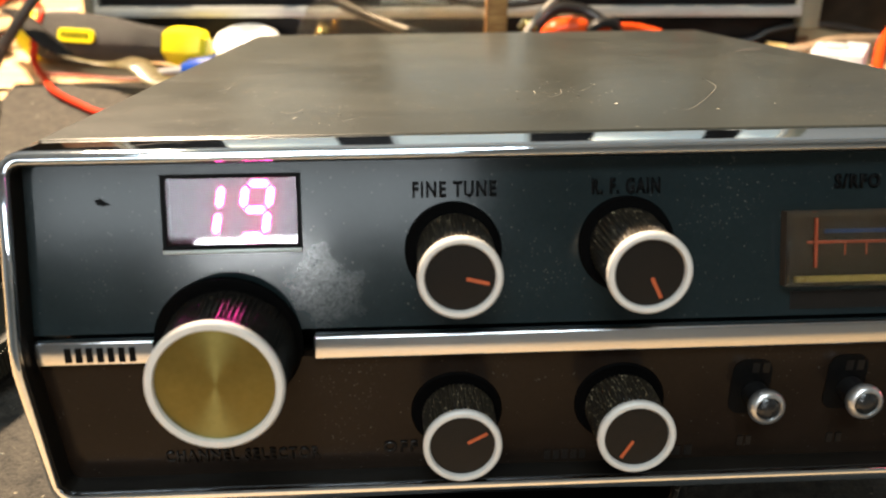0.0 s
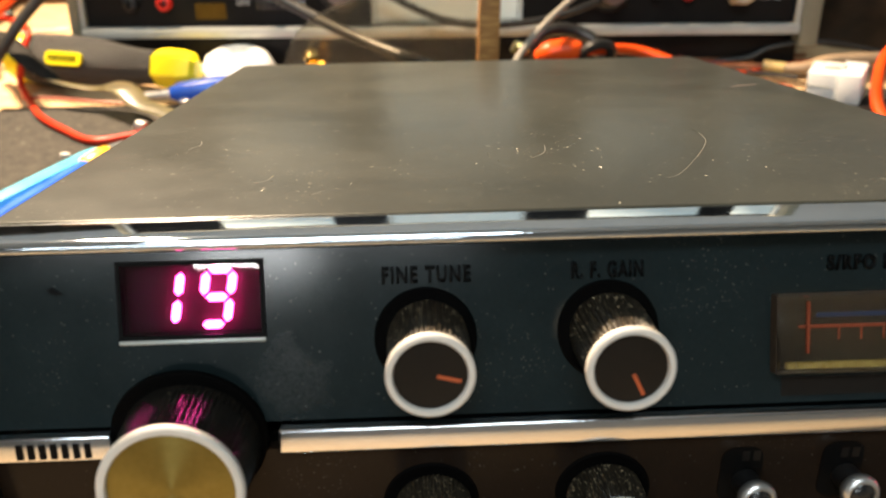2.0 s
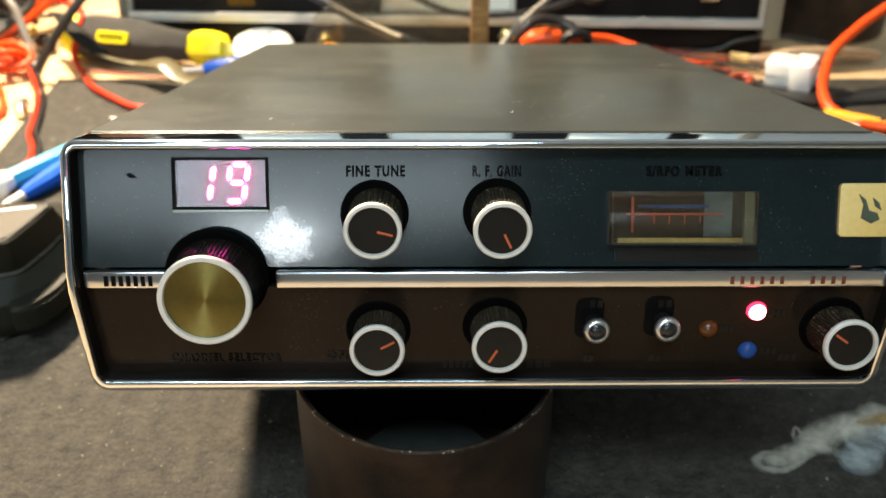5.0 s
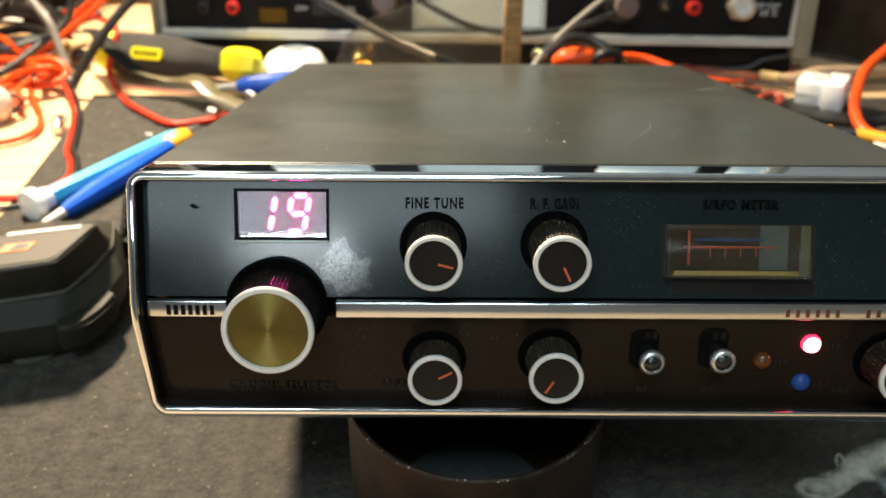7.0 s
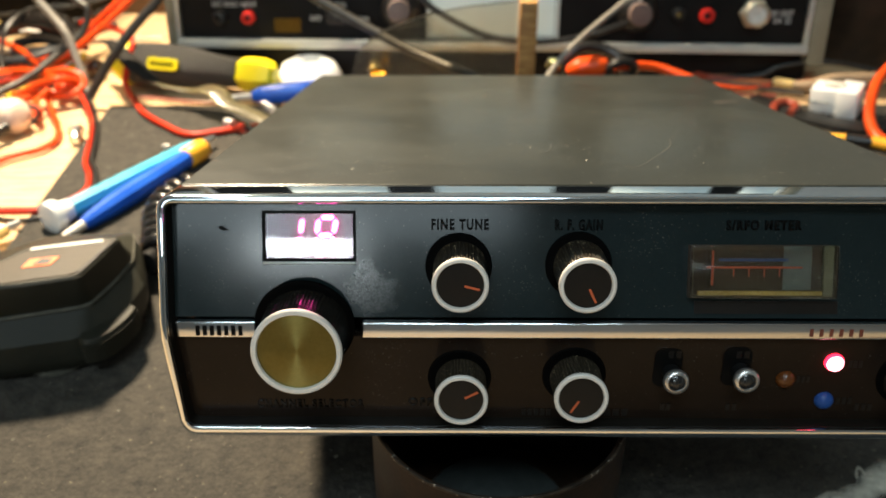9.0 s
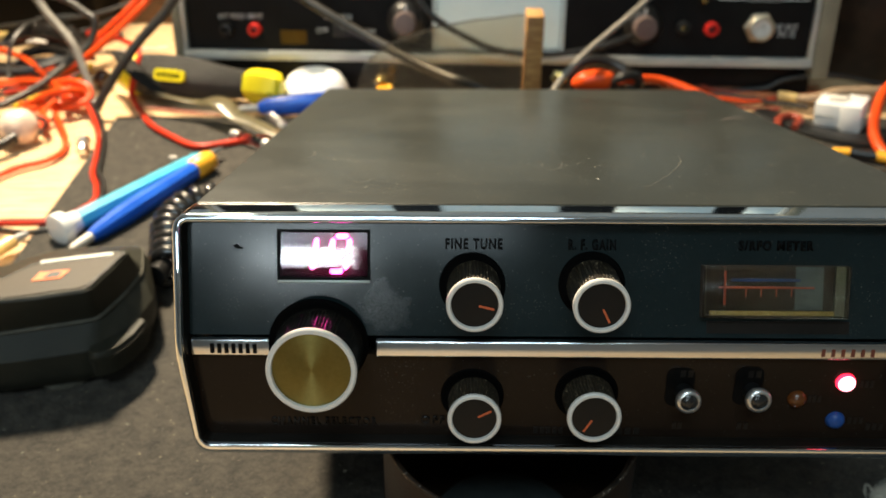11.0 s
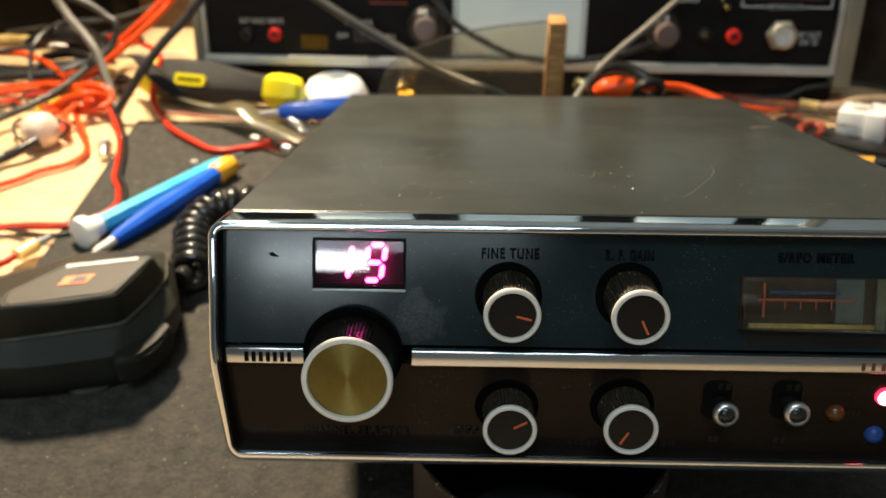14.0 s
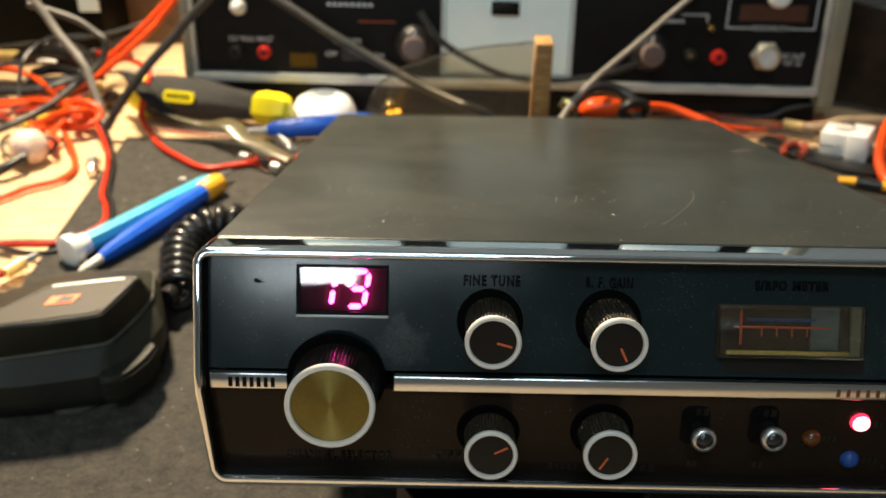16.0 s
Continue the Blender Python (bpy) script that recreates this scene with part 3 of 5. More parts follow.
tagged(part("grit", grit, "scratch", radio, "pale dust and chips on the lid", smooth=0), kind="stuff")
part("chassis", box(-0.0500, 0.1200, 0.0125, 0.2290, -0.0270, -0.0247, 0.0005), "black", radio)


def slab(x0, x1, z0, z1, recess, thick, hole=None):
    """A front plate that follows the slope of the front; hole: x0, x1, z0, z1 left open."""
    xs, zs = [x0, x1], [z0, z1]
    if hole:
        xs, zs = [x0, hole[0], hole[1], x1], [z0, hole[2], hole[3], z1]
    bm = bmesh.new()
    v = {(i, j): bm.verts.new((x, nose(z) + recess, z)) for i, x in enumerate(xs) for j, z in enumerate(zs)}
    for i in range(len(xs) - 1):
        for j in range(len(zs) - 1):
            if not (hole and i == 1 and j == 1):
                bm.faces.new((v[i, j], v[i + 1, j], v[i + 1, j + 1], v[i, j + 1]))
    out = bmesh.ops.extrude_face_region(bm, geom=bm.faces[:])
    bmesh.ops.translate(bm, vec=(0, thick, 0), verts=[g for g in out["geom"] if isinstance(g, bmesh.types.BMVert)])
    return bm


R = 0.0014  # how deep the panel lies behind the lip of the bezel
part("upper_panel", slab(-0.0525, 0.1246, 0.0004, 0.0263, R, 0.0025, (-0.0316, -0.0115, 0.0128, 0.0234)), "panel", radio, smooth=0)
part("lower_panel", slab(-0.0521, 0.1240, -0.0270, -0.0042, R, 0.0025), "panel_low", radio, smooth=0)
strip = part("trim_strip", box(-0.0100, 0.1246, -0.0008, 0.0040, -0.0038, 0.0, 0.0004, 3), "satin", radio, "bright metal strip across the front")
plate = part("nameplate", box(-0.0512, -0.0335, -0.0006, 0.0040, -0.0038, 0.0, 0.0003, 3), "satin", radio, "bright metal nameplate")
bars("mark", 7, -0.0468, -0.0357, -0.0032, -0.0009, -0.0006, "letter", plate, gap=0.45)
bars("mark", 6, 0.0885, 0.1015, -0.0030, -0.0012, -0.0008, "red_text", strip, gap=0.62, thick=0.00006)
bars("mark", 4, 0.1060, 0.1150, -0.0030, -0.0012, -0.0008, "red_text", strip, gap=0.62, thick=0.00006)

# display
display = part("display_frame", box(-0.0103, 0.0103, 0.0034, 0.0050, -0.0056, 0.0056), "black", radio, "dark display window with magenta figures", m=pose(-0.02155, nose(0.0181) + R, 0.0181, -math.degrees(math.atan(0.20)), 0, 0))
slope = math.degrees(math.atan(0.20))
tilt = pose(-0.02155, nose(0.0181) + R, 0.0181, -slope, 0, 0)
pieces("rim", ((-0.0103, -0.0097, -0.0004, 0.003, -0.0056, 0.0056), (0.0097, 0.0103, -0.0004, 0.003, -0.0056, 0.0056),
                                       (-0.0097, 0.0097, -0.0004, 0.003, 0.0050, 0.0056), (-0.0097, 0.0097, -0.0004, 0.003, -0.0056, -0.0050)), "letter", display, m=tilt)
part("sill", box(-0.0103, 0.0103, -0.0007, 0.0, -0.0062, -0.0056, 0.0002), "rig_trim", display, m=tilt)


def bulged_pane(hw, hh, y0, y1, radius, nx=16, nz=10):
    """A pane with a flat back and a faintly convex front."""
    bm = bmesh.new()
    top = hw * hw / (2 * radius)
    rows = []
    for j in range(nz + 1):
        z = hh * (2 * j / nz - 1)
        rows.append([bm.verts.new((x, y0 - top + (x * x + z * z) / (2 * radius), z)) for x in (hw * (2 * i / nx - 1) for i in range(nx + 1))])
    for j in range(nz):
        for i in range(nx):
            bm.faces.new((rows[j][i], rows[j][i + 1], rows[j + 1][i + 1], rows[j + 1][i]))
    rim = rows[0] + [r[-1] for r in rows[1:]] + rows[-1][-2::-1] + [r[0] for r in rows[-2:0:-1]]
    back = [bm.verts.new((v.co.x, y1, v.co.z)) for v in rim]
    for i in range(len(rim)):
        k = (i + 1) % len(rim)
        bm.faces.new((rim[i], back[i], back[k], rim[k]))
    bm.faces.new(back)
    return bm


pane = part("pane", bulged_pane(0.00965, 0.00495, 0.0001, 0.0005, 4.0), "glass", display, "smoky tinted pane", m=tilt)


def segment(x0, z0, x1, z1, wdt):
    d = Vector((x1 - x0, 0, z1 - z0)).normalized()
    s = Vector((-d.z, 0, d.x)) * wdt / 2
    a, b = Vector((x0, 0, z0)) + d * wdt * 0.28, Vector((x1, 0, z1)) - d * wdt * 0.28
    loop = [a, a + d * wdt / 2 + s, b - d * wdt / 2 + s, b, b - d * wdt / 2 - s, a + d * wdt / 2 - s]
    return [(p.x, p.z) for p in loop]


def digit(x, z, lit, h=0.0079, w_=0.0038):
    lean = 0.17
    P = {k: (x + px * w_ + lean * (pz - 0.5) * h, z + (pz - 0.5) * h) for k, (px, pz) in
         {"tl": (-0.5, 1), "tr": (0.5, 1), "ml": (-0.5, 0.5), "mr": (0.5, 0.5), "bl": (-0.5, 0), "br": (0.5, 0)}.items()}
    S = {"a": ("tl", "tr"), "b": ("tr", "mr"), "c": ("mr", "br"), "d": ("bl", "br"), "e": ("ml", "bl"), "f": ("tl", "ml"), "g": ("ml", "mr")}
    return [prism(segment(*P[S[k][0]], *P[S[k][1]], 0.00118), 0.0012, 0.0015) for k in lit]


for x, lit in ((-0.0041, "bc"), (0.0033, "abcdfg")):
    for bm in digit(x, 0.0001, lit):
        part("segment", bm, "digit", display, "lit magenta segment", smooth=0, m=tilt)
part("backing", box(-0.00965, 0.00965, 0.0024, 0.0033, -0.00495, 0.00495), "display_back", display, m=tilt)


def knob(x, z, y_face, radius, angle=None, big=False):
    """A ribbed control knob with a bright rim; angle: where its pointer line aims, degrees from the right."""
    y0 = nose(z) + R
    length = y0 - y_face
    at = pose(x, y0, z)
    k = part("knob", lathe([(radius * (1.04 if big else 0.99), -0.0005), (radius * (1.03 if big else 0.985), length * 0.15), (radius * 0.945, length - 0.0016), (radius * 0.94, length - 0.0013),
                            (radius * 0.94, length - 0.0009)], 288 if big else 192, 72 if big else 48, radius * (0.040 if big else 0.055), (1, 2)),
             "knob_big" if big else "knob", radio, "ribbed black control knob" if not big else "large ribbed channel knob with gold face", m=at @ FRONT, smooth=25)
    rim = 0.0013 if big else 0.00105
    part("rim", lathe([(radius * 0.93, length - 0.0012), (radius, length - 0.0010), (radius, length - 0.0003), (radius - 0.0003, length),
                       (radius - rim + 0.0002, length), (radius - rim, length - 0.0003), (radius - rim, length - 0.0014)], 64), "silver_ring", k, "bright metal rim", m=at @ FRONT)
    part("face", lathe([(radius - rim + 0.0001, -0.0006), (radius - rim + 0.0001, 0.0), (0.0001, 0.0001)], 64), "gold_cap" if big else "cap", k,
         "brushed gold disc" if big else "", m=at @ pose(0, -(length - 0.0007), 0) @ FRONT)
    if angle is not None:
        line = box(radius * 0.15, radius * 0.70, -0.0001, 0.00025, -0.00024, 0.00024)
        part("pointer", line, "pointer", k, "orange pointer line", m=at @ pose(0, -(length - 0.0006), 0) @ pose(0, 0, 0, 0, -angle, 0))
    # flat black disc, set off-centre, paints the dark round behind the knob
    shade_r = radius * (1.16 if big else 1.23)
    part("collar", lathe([(shade_r, -0.0004), (shade_r, 0.0002), (shade_r - 0.0003, 0.0004), (shade_r * 0.8, 0.0002), (0.001, 0.0002)], 48), "well_shade", k, "", m=at @ pose(-0.0003, 0, 0.0007 if z < 0 else 0.0004, -slope if z > 0 else 7, 0, 0) @ FRONT)
    return k


knob(-0.0226, -0.0024, -0.0118, 0.00965, None, True)
knob(0.0117, 0.0113, -0.0083, 0.0060, -14)
knob(0.0381, 0.0116, -0.0091, 0.0060, -64)
knob(0.0120, -0.0156, -0.0076, 0.0059, 27)
knob(0.0381, -0.0148, -0.0080, 0.0059, -122)
knob(0.1140, -0.0150, -0.0070, 0.0059, 145)

# lettering: raised black words
up_m = lambda x, z: pose(x, nose(z) + R, z, -slope, 0, 0)
low_m = lambda x, z: pose(x, nose(z) + R, z, 7, 0, 0)
writing("lettering", "FINE TUNE", 0.0126, 0.0024, up_m(0.0117, 0.0207), "letter", radio, 0.0005, bold=0.032)
writing("lettering", "R. F. GAIN", 0.0104, 0.0024, up_m(0.0377, 0.0207), "letter", radio, 0.0005, bold=0.032)
writing("lettering", "S/RFO METER", 0.0164, 0.0022, up_m(0.0781, 0.0207), "letter", radio, 0.0005, bold=0.032)
writing("lettering", "CHANNEL SELECTOR", 0.0248, 0.0022, low_m(-0.0228, -0.0221), "cap", radio, 0.0003, bold=0.026)
writing("lettering", "OFF", 0.0056, 0.0021, low_m(0.0026, -0.0215), "cap", radio, 0.0003, bold=0.026)
for bx0, bx1, bz, cnt in ((0.0262, 0.0335, -0.0242, 5), (0.0455, 0.0515, -0.0242, 3), (0.0588, 0.0622, -0.0086, 2), (0.0583, 0.0610, -0.0226, 2),
                          (0.0740, 0.0775, -0.0086, 2), (0.0733, 0.0763, -0.0226, 2), (0.0885, 0.0918, -0.0150, 3), (0.0985, 0.1025, -0.0208, 3), (0.0995, 0.1030, -0.0110, 3), (0.1030, 0.1075, -0.0225, 3)):
    bars("lettering", cnt, bx0, bx1, -0.0009, 0.0009, 0.0, "cap", radio, m=low_m(0, bz))

part("chip", prism([(-0.0011, 0.0003), (-0.0002, 0.0006), (0.0004, 0.0001), (0.0013, -0.0004), (0.0002, -0.0006), (-0.0006, -0.0003)], -0.00015, 0.0001), "letter", radio, "small dark chip in the paint", m=up_m(-0.0405, 0.0198))

# meter
meter = part("meter", box(-0.0166, 0.0150, -0.0002, 0.0006, -0.0057, 0.0057), "meter_black", radio, "clear-fronted signal meter", m=up_m(0.0785, 0.0108))
mt = up_m(0.0785, 0.0108)
pieces("rim", ((-0.0166, -0.0157, -0.0012, -0.0003, -0.0056, 0.0056), (0.0124, 0.0150, -0.0014, -0.0003, -0.0056, 0.0056),), "meter_rim", meter, "yellowed clear rim", m=mt)
part("lower_rim", box(-0.0146, 0.0124, -0.0012, -0.0003, -0.0056, -0.0042, 0.0002), "meter_gold", meter, m=mt)
# thin pale box: the meter window's milky reflection, painted as a patch
part("window_glare", box(0.0040, 0.0100, -0.0005, -0.0003, -0.0040, 0.0054), "window_glare", meter, "blue-grey patch painting the hazy reflection in the meter window", m=mt)
part("scale_line", box(-0.0126, 0.0080, -0.0007, -0.0003, 0.0006, 0.0010), "meter_red", meter, m=mt)
pieces("scale_tick", [(-0.0068 + i * 0.0033, -0.0066 + i * 0.0033, -0.0005, -0.0003, -0.0012, 0.0006) for i in range(4)], "meter_red", meter, m=mt)
part("scale_band", box(-0.0100, 0.0050, -0.0005, -0.0003, 0.0021, 0.0027), "meter_blue", meter, "blue band", m=mt)
part("needle", box(-0.0116, -0.0112, -0.0009, -0.0005, -0.0030, 0.0044), "meter_red", meter, "red needle", m=mt)
part("window", box(-0.0167, 0.0151, -0.0030, -0.0020, -0.0057, 0.0057, 0.0002), "meter_glass", meter, "aged clear plastic window", m=mt)
pieces("window_edge", ((-0.0167, -0.0161, -0.0020, 0.0, -0.0057, 0.0057), (0.0145, 0.0151, -0.0020, 0.0, -0.0057, 0.0057), (-0.0161, 0.0145, -0.0020, 0.0, -0.0057, -0.0052)), "meter_black", meter, m=mt)
part("sticker", box(-0.0150, 0.0165, -0.0001, 0.0003, -0.0096, -0.0068), "cap", radio, "dark label strip under the meter", m=mt)

# badge: gold square with a dark abstract emblem
badge = part("badge", prism(round_rect(-0.0060, 0.0060, -0.0058, 0.0058, 0.0010, 4), -0.0010, 0.0002, 0.0002), "badge", radio, "cream and gold square badge", m=up_m(0.1178, 0.0124))
part("emblem", join(prism([(-0.0032, 0.0046), (-0.0018, 0.0016), (-0.0024, -0.0022), (0.0006, -0.0038), (0.0030, -0.0026), (0.0022, -0.0008), (-0.0002, 0.0000), (-0.0012, 0.0030)], -0.0013, -0.0009),
                    prism([(0.0008, 0.0036), (0.0026, 0.0022), (0.0034, 0.0000), (0.0016, 0.0012)], -0.0013, -0.0009)), "emblem", badge, m=up_m(0.1182, 0.0124) @ Matrix.Diagonal((0.75, 1, 0.75, 1)))


def toggle(x, z, y_face):
    y0 = nose(z) + R
    t = part("push_switch", prism(round_rect(-0.0032, 0.0032, -0.0050, 0.0052, 0.0022, 5), -0.0003, 0.0002), "letter", radio, "small chrome push switch", m=pose(x - 0.0008, y0, z + 0.0010, 7, 0, 0))
    ln = y0 - y_face
    part("stem", lathe([(0.0021, 0.0), (0.0021, ln - 0.0019)], 24), "black", t, "", m=pose(x, y0, z) @ FRONT)
    part("button", lathe([(0.0021, ln - 0.0024), (0.0026, ln - 0.0020), (0.00285, ln - 0.0014), (0.0029, ln - 0.0009), (0.00275, ln - 0.0004), (0.0024, ln - 0.00005), (0.0020, ln), (0.00185, ln - 0.0002), (0.0018, ln - 0.0008)], 32), "button_ring", t, "chrome button ring", m=pose(x, y0, z) @ FRONT)
    part("cap", lathe([(0.00185, ln - 0.0009), (0.00185, ln - 0.0002), (0.0015, ln + 0.0001), (0.0008, ln + 0.00035), (0.0001, ln + 0.0004)], 24), "button_cap", t, "dark domed cap", m=pose(x, y0, z) @ FRONT)


toggle(0.0597, -0.0132, -0.0035)
toggle(0.0752, -0.0128, -0.0035)
for lx, lz, mat_key, text in ((0.0961, -0.0104, "led_red", "lit red lamp"), (0.0859, -0.0150, "amber_lens", "unlit amber lamp"), (0.0956, -0.0206, "blue_lens", "unlit blue lamp")):
    part("indicator_lamp", lathe([(0.0022, 0.0), (0.0021, 0.0006), (0.0016, 0.0013), (0.0008, 0.0017), (0.0001, 0.0018)], 24), mat_key, radio, text, m=low_m(lx, lz) @ FRONT)

part("lamp_core", lathe([(0.00195, 0.0009), (0.0017, 0.0014), (0.0009, 0.00185), (0.0001, 0.00195)], 20), "led_core", radio, "white-hot lamp core", m=low_m(0.0961, -0.0104) @ FRONT)

# ---- the tin that props the radio ----
tin = thing("round_tin", "open dark round tin standing on the mat, propping up the radio", "tin", pose(0.022, 0.0155, 0.0))
part("wall", lathe([(0.0325, 0.0), (0.0332, 0.0015), (0.0330, 0.0498), (0.0327, 0.0500), (0.0317, 0.0500), (0.0316, 0.0490), (0.0316, 0.0060), (0.0310, 0.0045), (0.001, 0.0045)], 72), "tin", tin)
part("rim", tube([(0.0326 * math.cos(radians(g)), 0.0326 * math.sin(radians(g)), 0.0500) for g in range(0, 364, 4)], 0.00055, 8, smooth_path=False), "worn_rim", tin, "thin rim scratched to bare metal")
part("disc", lathe([(0.0215, 0.0046), (0.0215, 0.0085), (0.0208, 0.0092), (0.001, 0.0094)], 48), "tin_disc", tin)

# ---- microphone ----
mic = thing("palm_microphone", "dark grey-green plastic palm microphone lying on the mat", "microphone")


def mic_ring(pts, z, inset=0.0, n=5, r=0.012):
    """A rounded polygon through corner points at a height."""
    cx, cy = sum(p[0] for p in pts) / len(pts), sum(p[1] for p in pts) / len(pts)
    out = []
    for i, p in enumerate(pts):
        a, b, c = Vector(pts[i - 1]), Vector(p), Vector(pts[(i + 1) % len(pts)])
        rr = min(r, (a - b).length * 0.45, (c - b).length * 0.45)
        s, e = b + (a - b).normalized() * rr, b + (c - b).normalized() * rr
        for k in range(n):
            t = k / (n - 1)
            q = (1 - t) ** 2 * s + 2 * t * (1 - t) * b + t * t * e
            d = Vector((q.x - cx, q.y - cy))
            out.append((q.x - d.normalized().x * inset, q.y - d.normalized().y * inset, z))
    return out


MID = [(-0.1200, 0.0848), (-0.1100, 0.0955), (-0.1070, 0.1190), (-0.1175, 0.1470), (-0.1500, 0.1430), (-0.1800, 0.1200), (-0.1750, 0.0755), (-0.1460, 0.0780)]
CREASE = [(-0.1190, 0.0948), (-0.1145, 0.1100), (-0.1125, 0.1250), (-0.1180, 0.1440), (-0.1500, 0.1420), (-0.1790, 0.1200), (-0.1740, 0.0800), (-0.1500, 0.0858)]
TOP = [(-0.1195, 0.0935), (-0.1160, 0.1060), (-0.1135, 0.1185), (-0.1300, 0.1155), (-0.1440, 0.1110), (-0.1575, 0.0920), (-0.1550, 0.0845), (-0.1365, 0.0885)]
part("shell_lower", rings([mic_ring(MID, 0.0008, 0.0040), mic_ring(MID, 0.0026, 0.0014), mic_ring(MID, 0.0080, 0.0, r=0.005), mic_ring(MID, 0.0160, 0.0, r=0.004), mic_ring(CREASE, 0.0216, 0.0, r=0.0035), mic_ring(CREASE, 0.0221, 0.0008, r=0.0035)]), "mic", mic)
part("seam", rings([mic_ring(CREASE, 0.0215, 0.0014, r=0.0035), mic_ring(CREASE, 0.0228, 0.0014, r=0.0035)]), "black", mic)
part("shell_upper", rings([mic_ring(CREASE, 0.0224, 0.0008, r=0.0035), mic_ring(CREASE, 0.0232, 0.0003, r=0.0035), mic_ring(TOP, 0.0358, -0.0010, r=0.002), mic_ring(TOP, 0.0366, 0.0, r=0.003), mic_ring(TOP, 0.0366, 0.0010, r=0.003), mic_ring(TOP, 0.0362, 0.0013, r=0.003)]), "mic", mic, "upper shell with flat top", smooth=22)
# worn edge; its pale colour also paints the highlight along the seam
part("worn_edge_highlight", rings([mic_ring(CREASE, 0.0219, -0.0001, r=0.0035), mic_ring(CREASE, 0.0222, -0.0005, r=0.0035), mic_ring(CREASE, 0.0228, -0.0005, r=0.0035), mic_ring(CREASE, 0.0231, -0.0001, r=0.0035)]), "mic_edge", mic, "worn edge along the seam with its highlight painted paler")
part("top_plate", rings([mic_ring(TOP, 0.0358, 0.0016, r=0.003), mic_ring(TOP, 0.0368, 0.0016, r=0.003)]), "mic_plate", mic, "flat brownish face plate")
for k in range(16):
    p = Vector(TOP[0]).lerp(Vector(TOP[2]), 0.08 + 0.055 * k)
    part("notch", box(-0.0009, 0.0006, -0.0004, 0.0004, 0.0, 0.0005), "black", mic, smooth=0, m=pose(p.x - 0.0002, p.y, 0.0365, 0, 0, -13))
part("stripe", box(-0.0125, 0.0125, -0.0010, 0.0010, 0.0, 0.0003), "rig_trim", mic, "pale worn stripe", m=pose(-0.1300, 0.1128, 0.0368, 0, 0, 14))
part("emblem", prism([(-0.0050, -0.0026), (0.0046, -0.0026), (0.0070, 0.0026), (-0.0030, 0.0026)], -0.0003, 0.0), "orange", mic, "small orange and silver emblem", m=pose(-0.1360, 0.1010, 0.0368, -90, 0, 12))
part("emblem_mark", prism([(-0.0020, -0.0015), (0.0030, -0.0015), (0.0040, 0.0015), (0.0, 0.0022)], -0.0005, 0.0), "black", mic, m=pose(-0.1352, 0.1010, 0.0368, -90, 0, 12))
ptt = [(-0.1215, 0.0860), (-0.1180, 0.0812), (-0.1116, 0.0842), (-0.1068, 0.0930), (-0.1053, 0.1030), (-0.1080, 0.1050), (-0.1150, 0.0960)]
part("talk_key", rings([mic_ring(ptt, 0.0065, 0.0012, r=0.004), mic_ring(ptt, 0.0078, 0.0, r=0.004), mic_ring(ptt, 0.0158, 0.0, r=0.004), mic_ring(ptt, 0.0168, 0.0008, r=0.004)]), "mic", mic, "push-to-talk key on the side")
key_line = spline([(x, y, 0.0) for x, y in ptt[1:5]], 9)
for p, q in zip(key_line, key_line[1:]):
    part("rib", box(-0.00025, 0.00025, -0.00015, 0.0006, 0.0078, 0.0152), "mic", mic, smooth=0, m=pose(p.x, p.y, 0, 0, 0, math.degrees(math.atan2(q.y - p.y, q.x - p.x))))
part("foot", lathe([(0.010, 0.0), (0.0108, 0.0006), (0.0108, 0.0022)], 32), "mic_edge", mic, "round base button", m=pose(-0.134, 0.0930, 0.0))


def coil(points, r_coil, r_wire, turns, n=7):
    path = spline(points, 12)
    m = len(path)
    lens = [0.0]
    for a, b in zip(path, path[1:]):
        lens.append(lens[-1] + (b - a).length)
    out = []
    steps = turns * 14
    for k in range(steps + 1):
        s = lens[-1] * k / steps
        i = min(max(j for j in range(m) if lens[j] <= s), m - 2)
        f = (s - lens[i]) / max(lens[i + 1] - lens[i], 1e-9)
        p = path[i].lerp(path[i + 1], f)
        d = (path[i + 1] - path[i]).normalized()
        side = d.cross(Vector((0, 0, 1))).normalized()
        up = side.cross(d)
        a = 2 * math.pi * k / 14
        out.append(p + side * r_coil * math.cos(a) + up * r_coil * math.sin(a))
    return tube(out, r_wire, n, smooth_path=False)


cord = thing("coiled_cord", "coiled glossy black microphone cord beside the radio", "cord")
part("coil", coil([(-0.058, 0.2050, 0.0098), (-0.0850, 0.2080, 0.0098), (-0.1050, 0.2080, 0.0098), (-0.1165, 0.2000, 0.0098), (-0.1195, 0.1840, 0.0098), (-0.1150, 0.1650, 0.0095), (-0.1105, 0.1470, 0.0095)], 0.0066, 0.0026, 17, 9), "cord_rubber", cord)
part("strain_relief", tube([(-0.1130, 0.1500, 0.0095), (-0.1150, 0.1420, 0.0100)], [0.0036, 0.0046], 14), "rubber", cord)

# ---- the two small screwdrivers ----


def along(a, b):
    """The pose that lays a lathe's z axis from a to b."""
    a, b = Vector(a), Vector(b)
    return Matrix.Translation(a) @ (b - a).to_track_quat("Z", "Y").to_matrix().to_4x4()


a, b = (-0.1715, 0.1862, 0.0060), (-0.1262, 0.2610, 0.0055)
L = (Vector(b) - Vector(a)).length
tool = thing("alignment_tool", "light blue trimming screwdriver with white cap, lying on the mat", "screwdriver")
part("barrel", lathe([(0.0046, 0.006), (0.0046, L - 0.004), (0.0040, L)], 8), "cyan", tool, m=along(a, b), smooth=20)
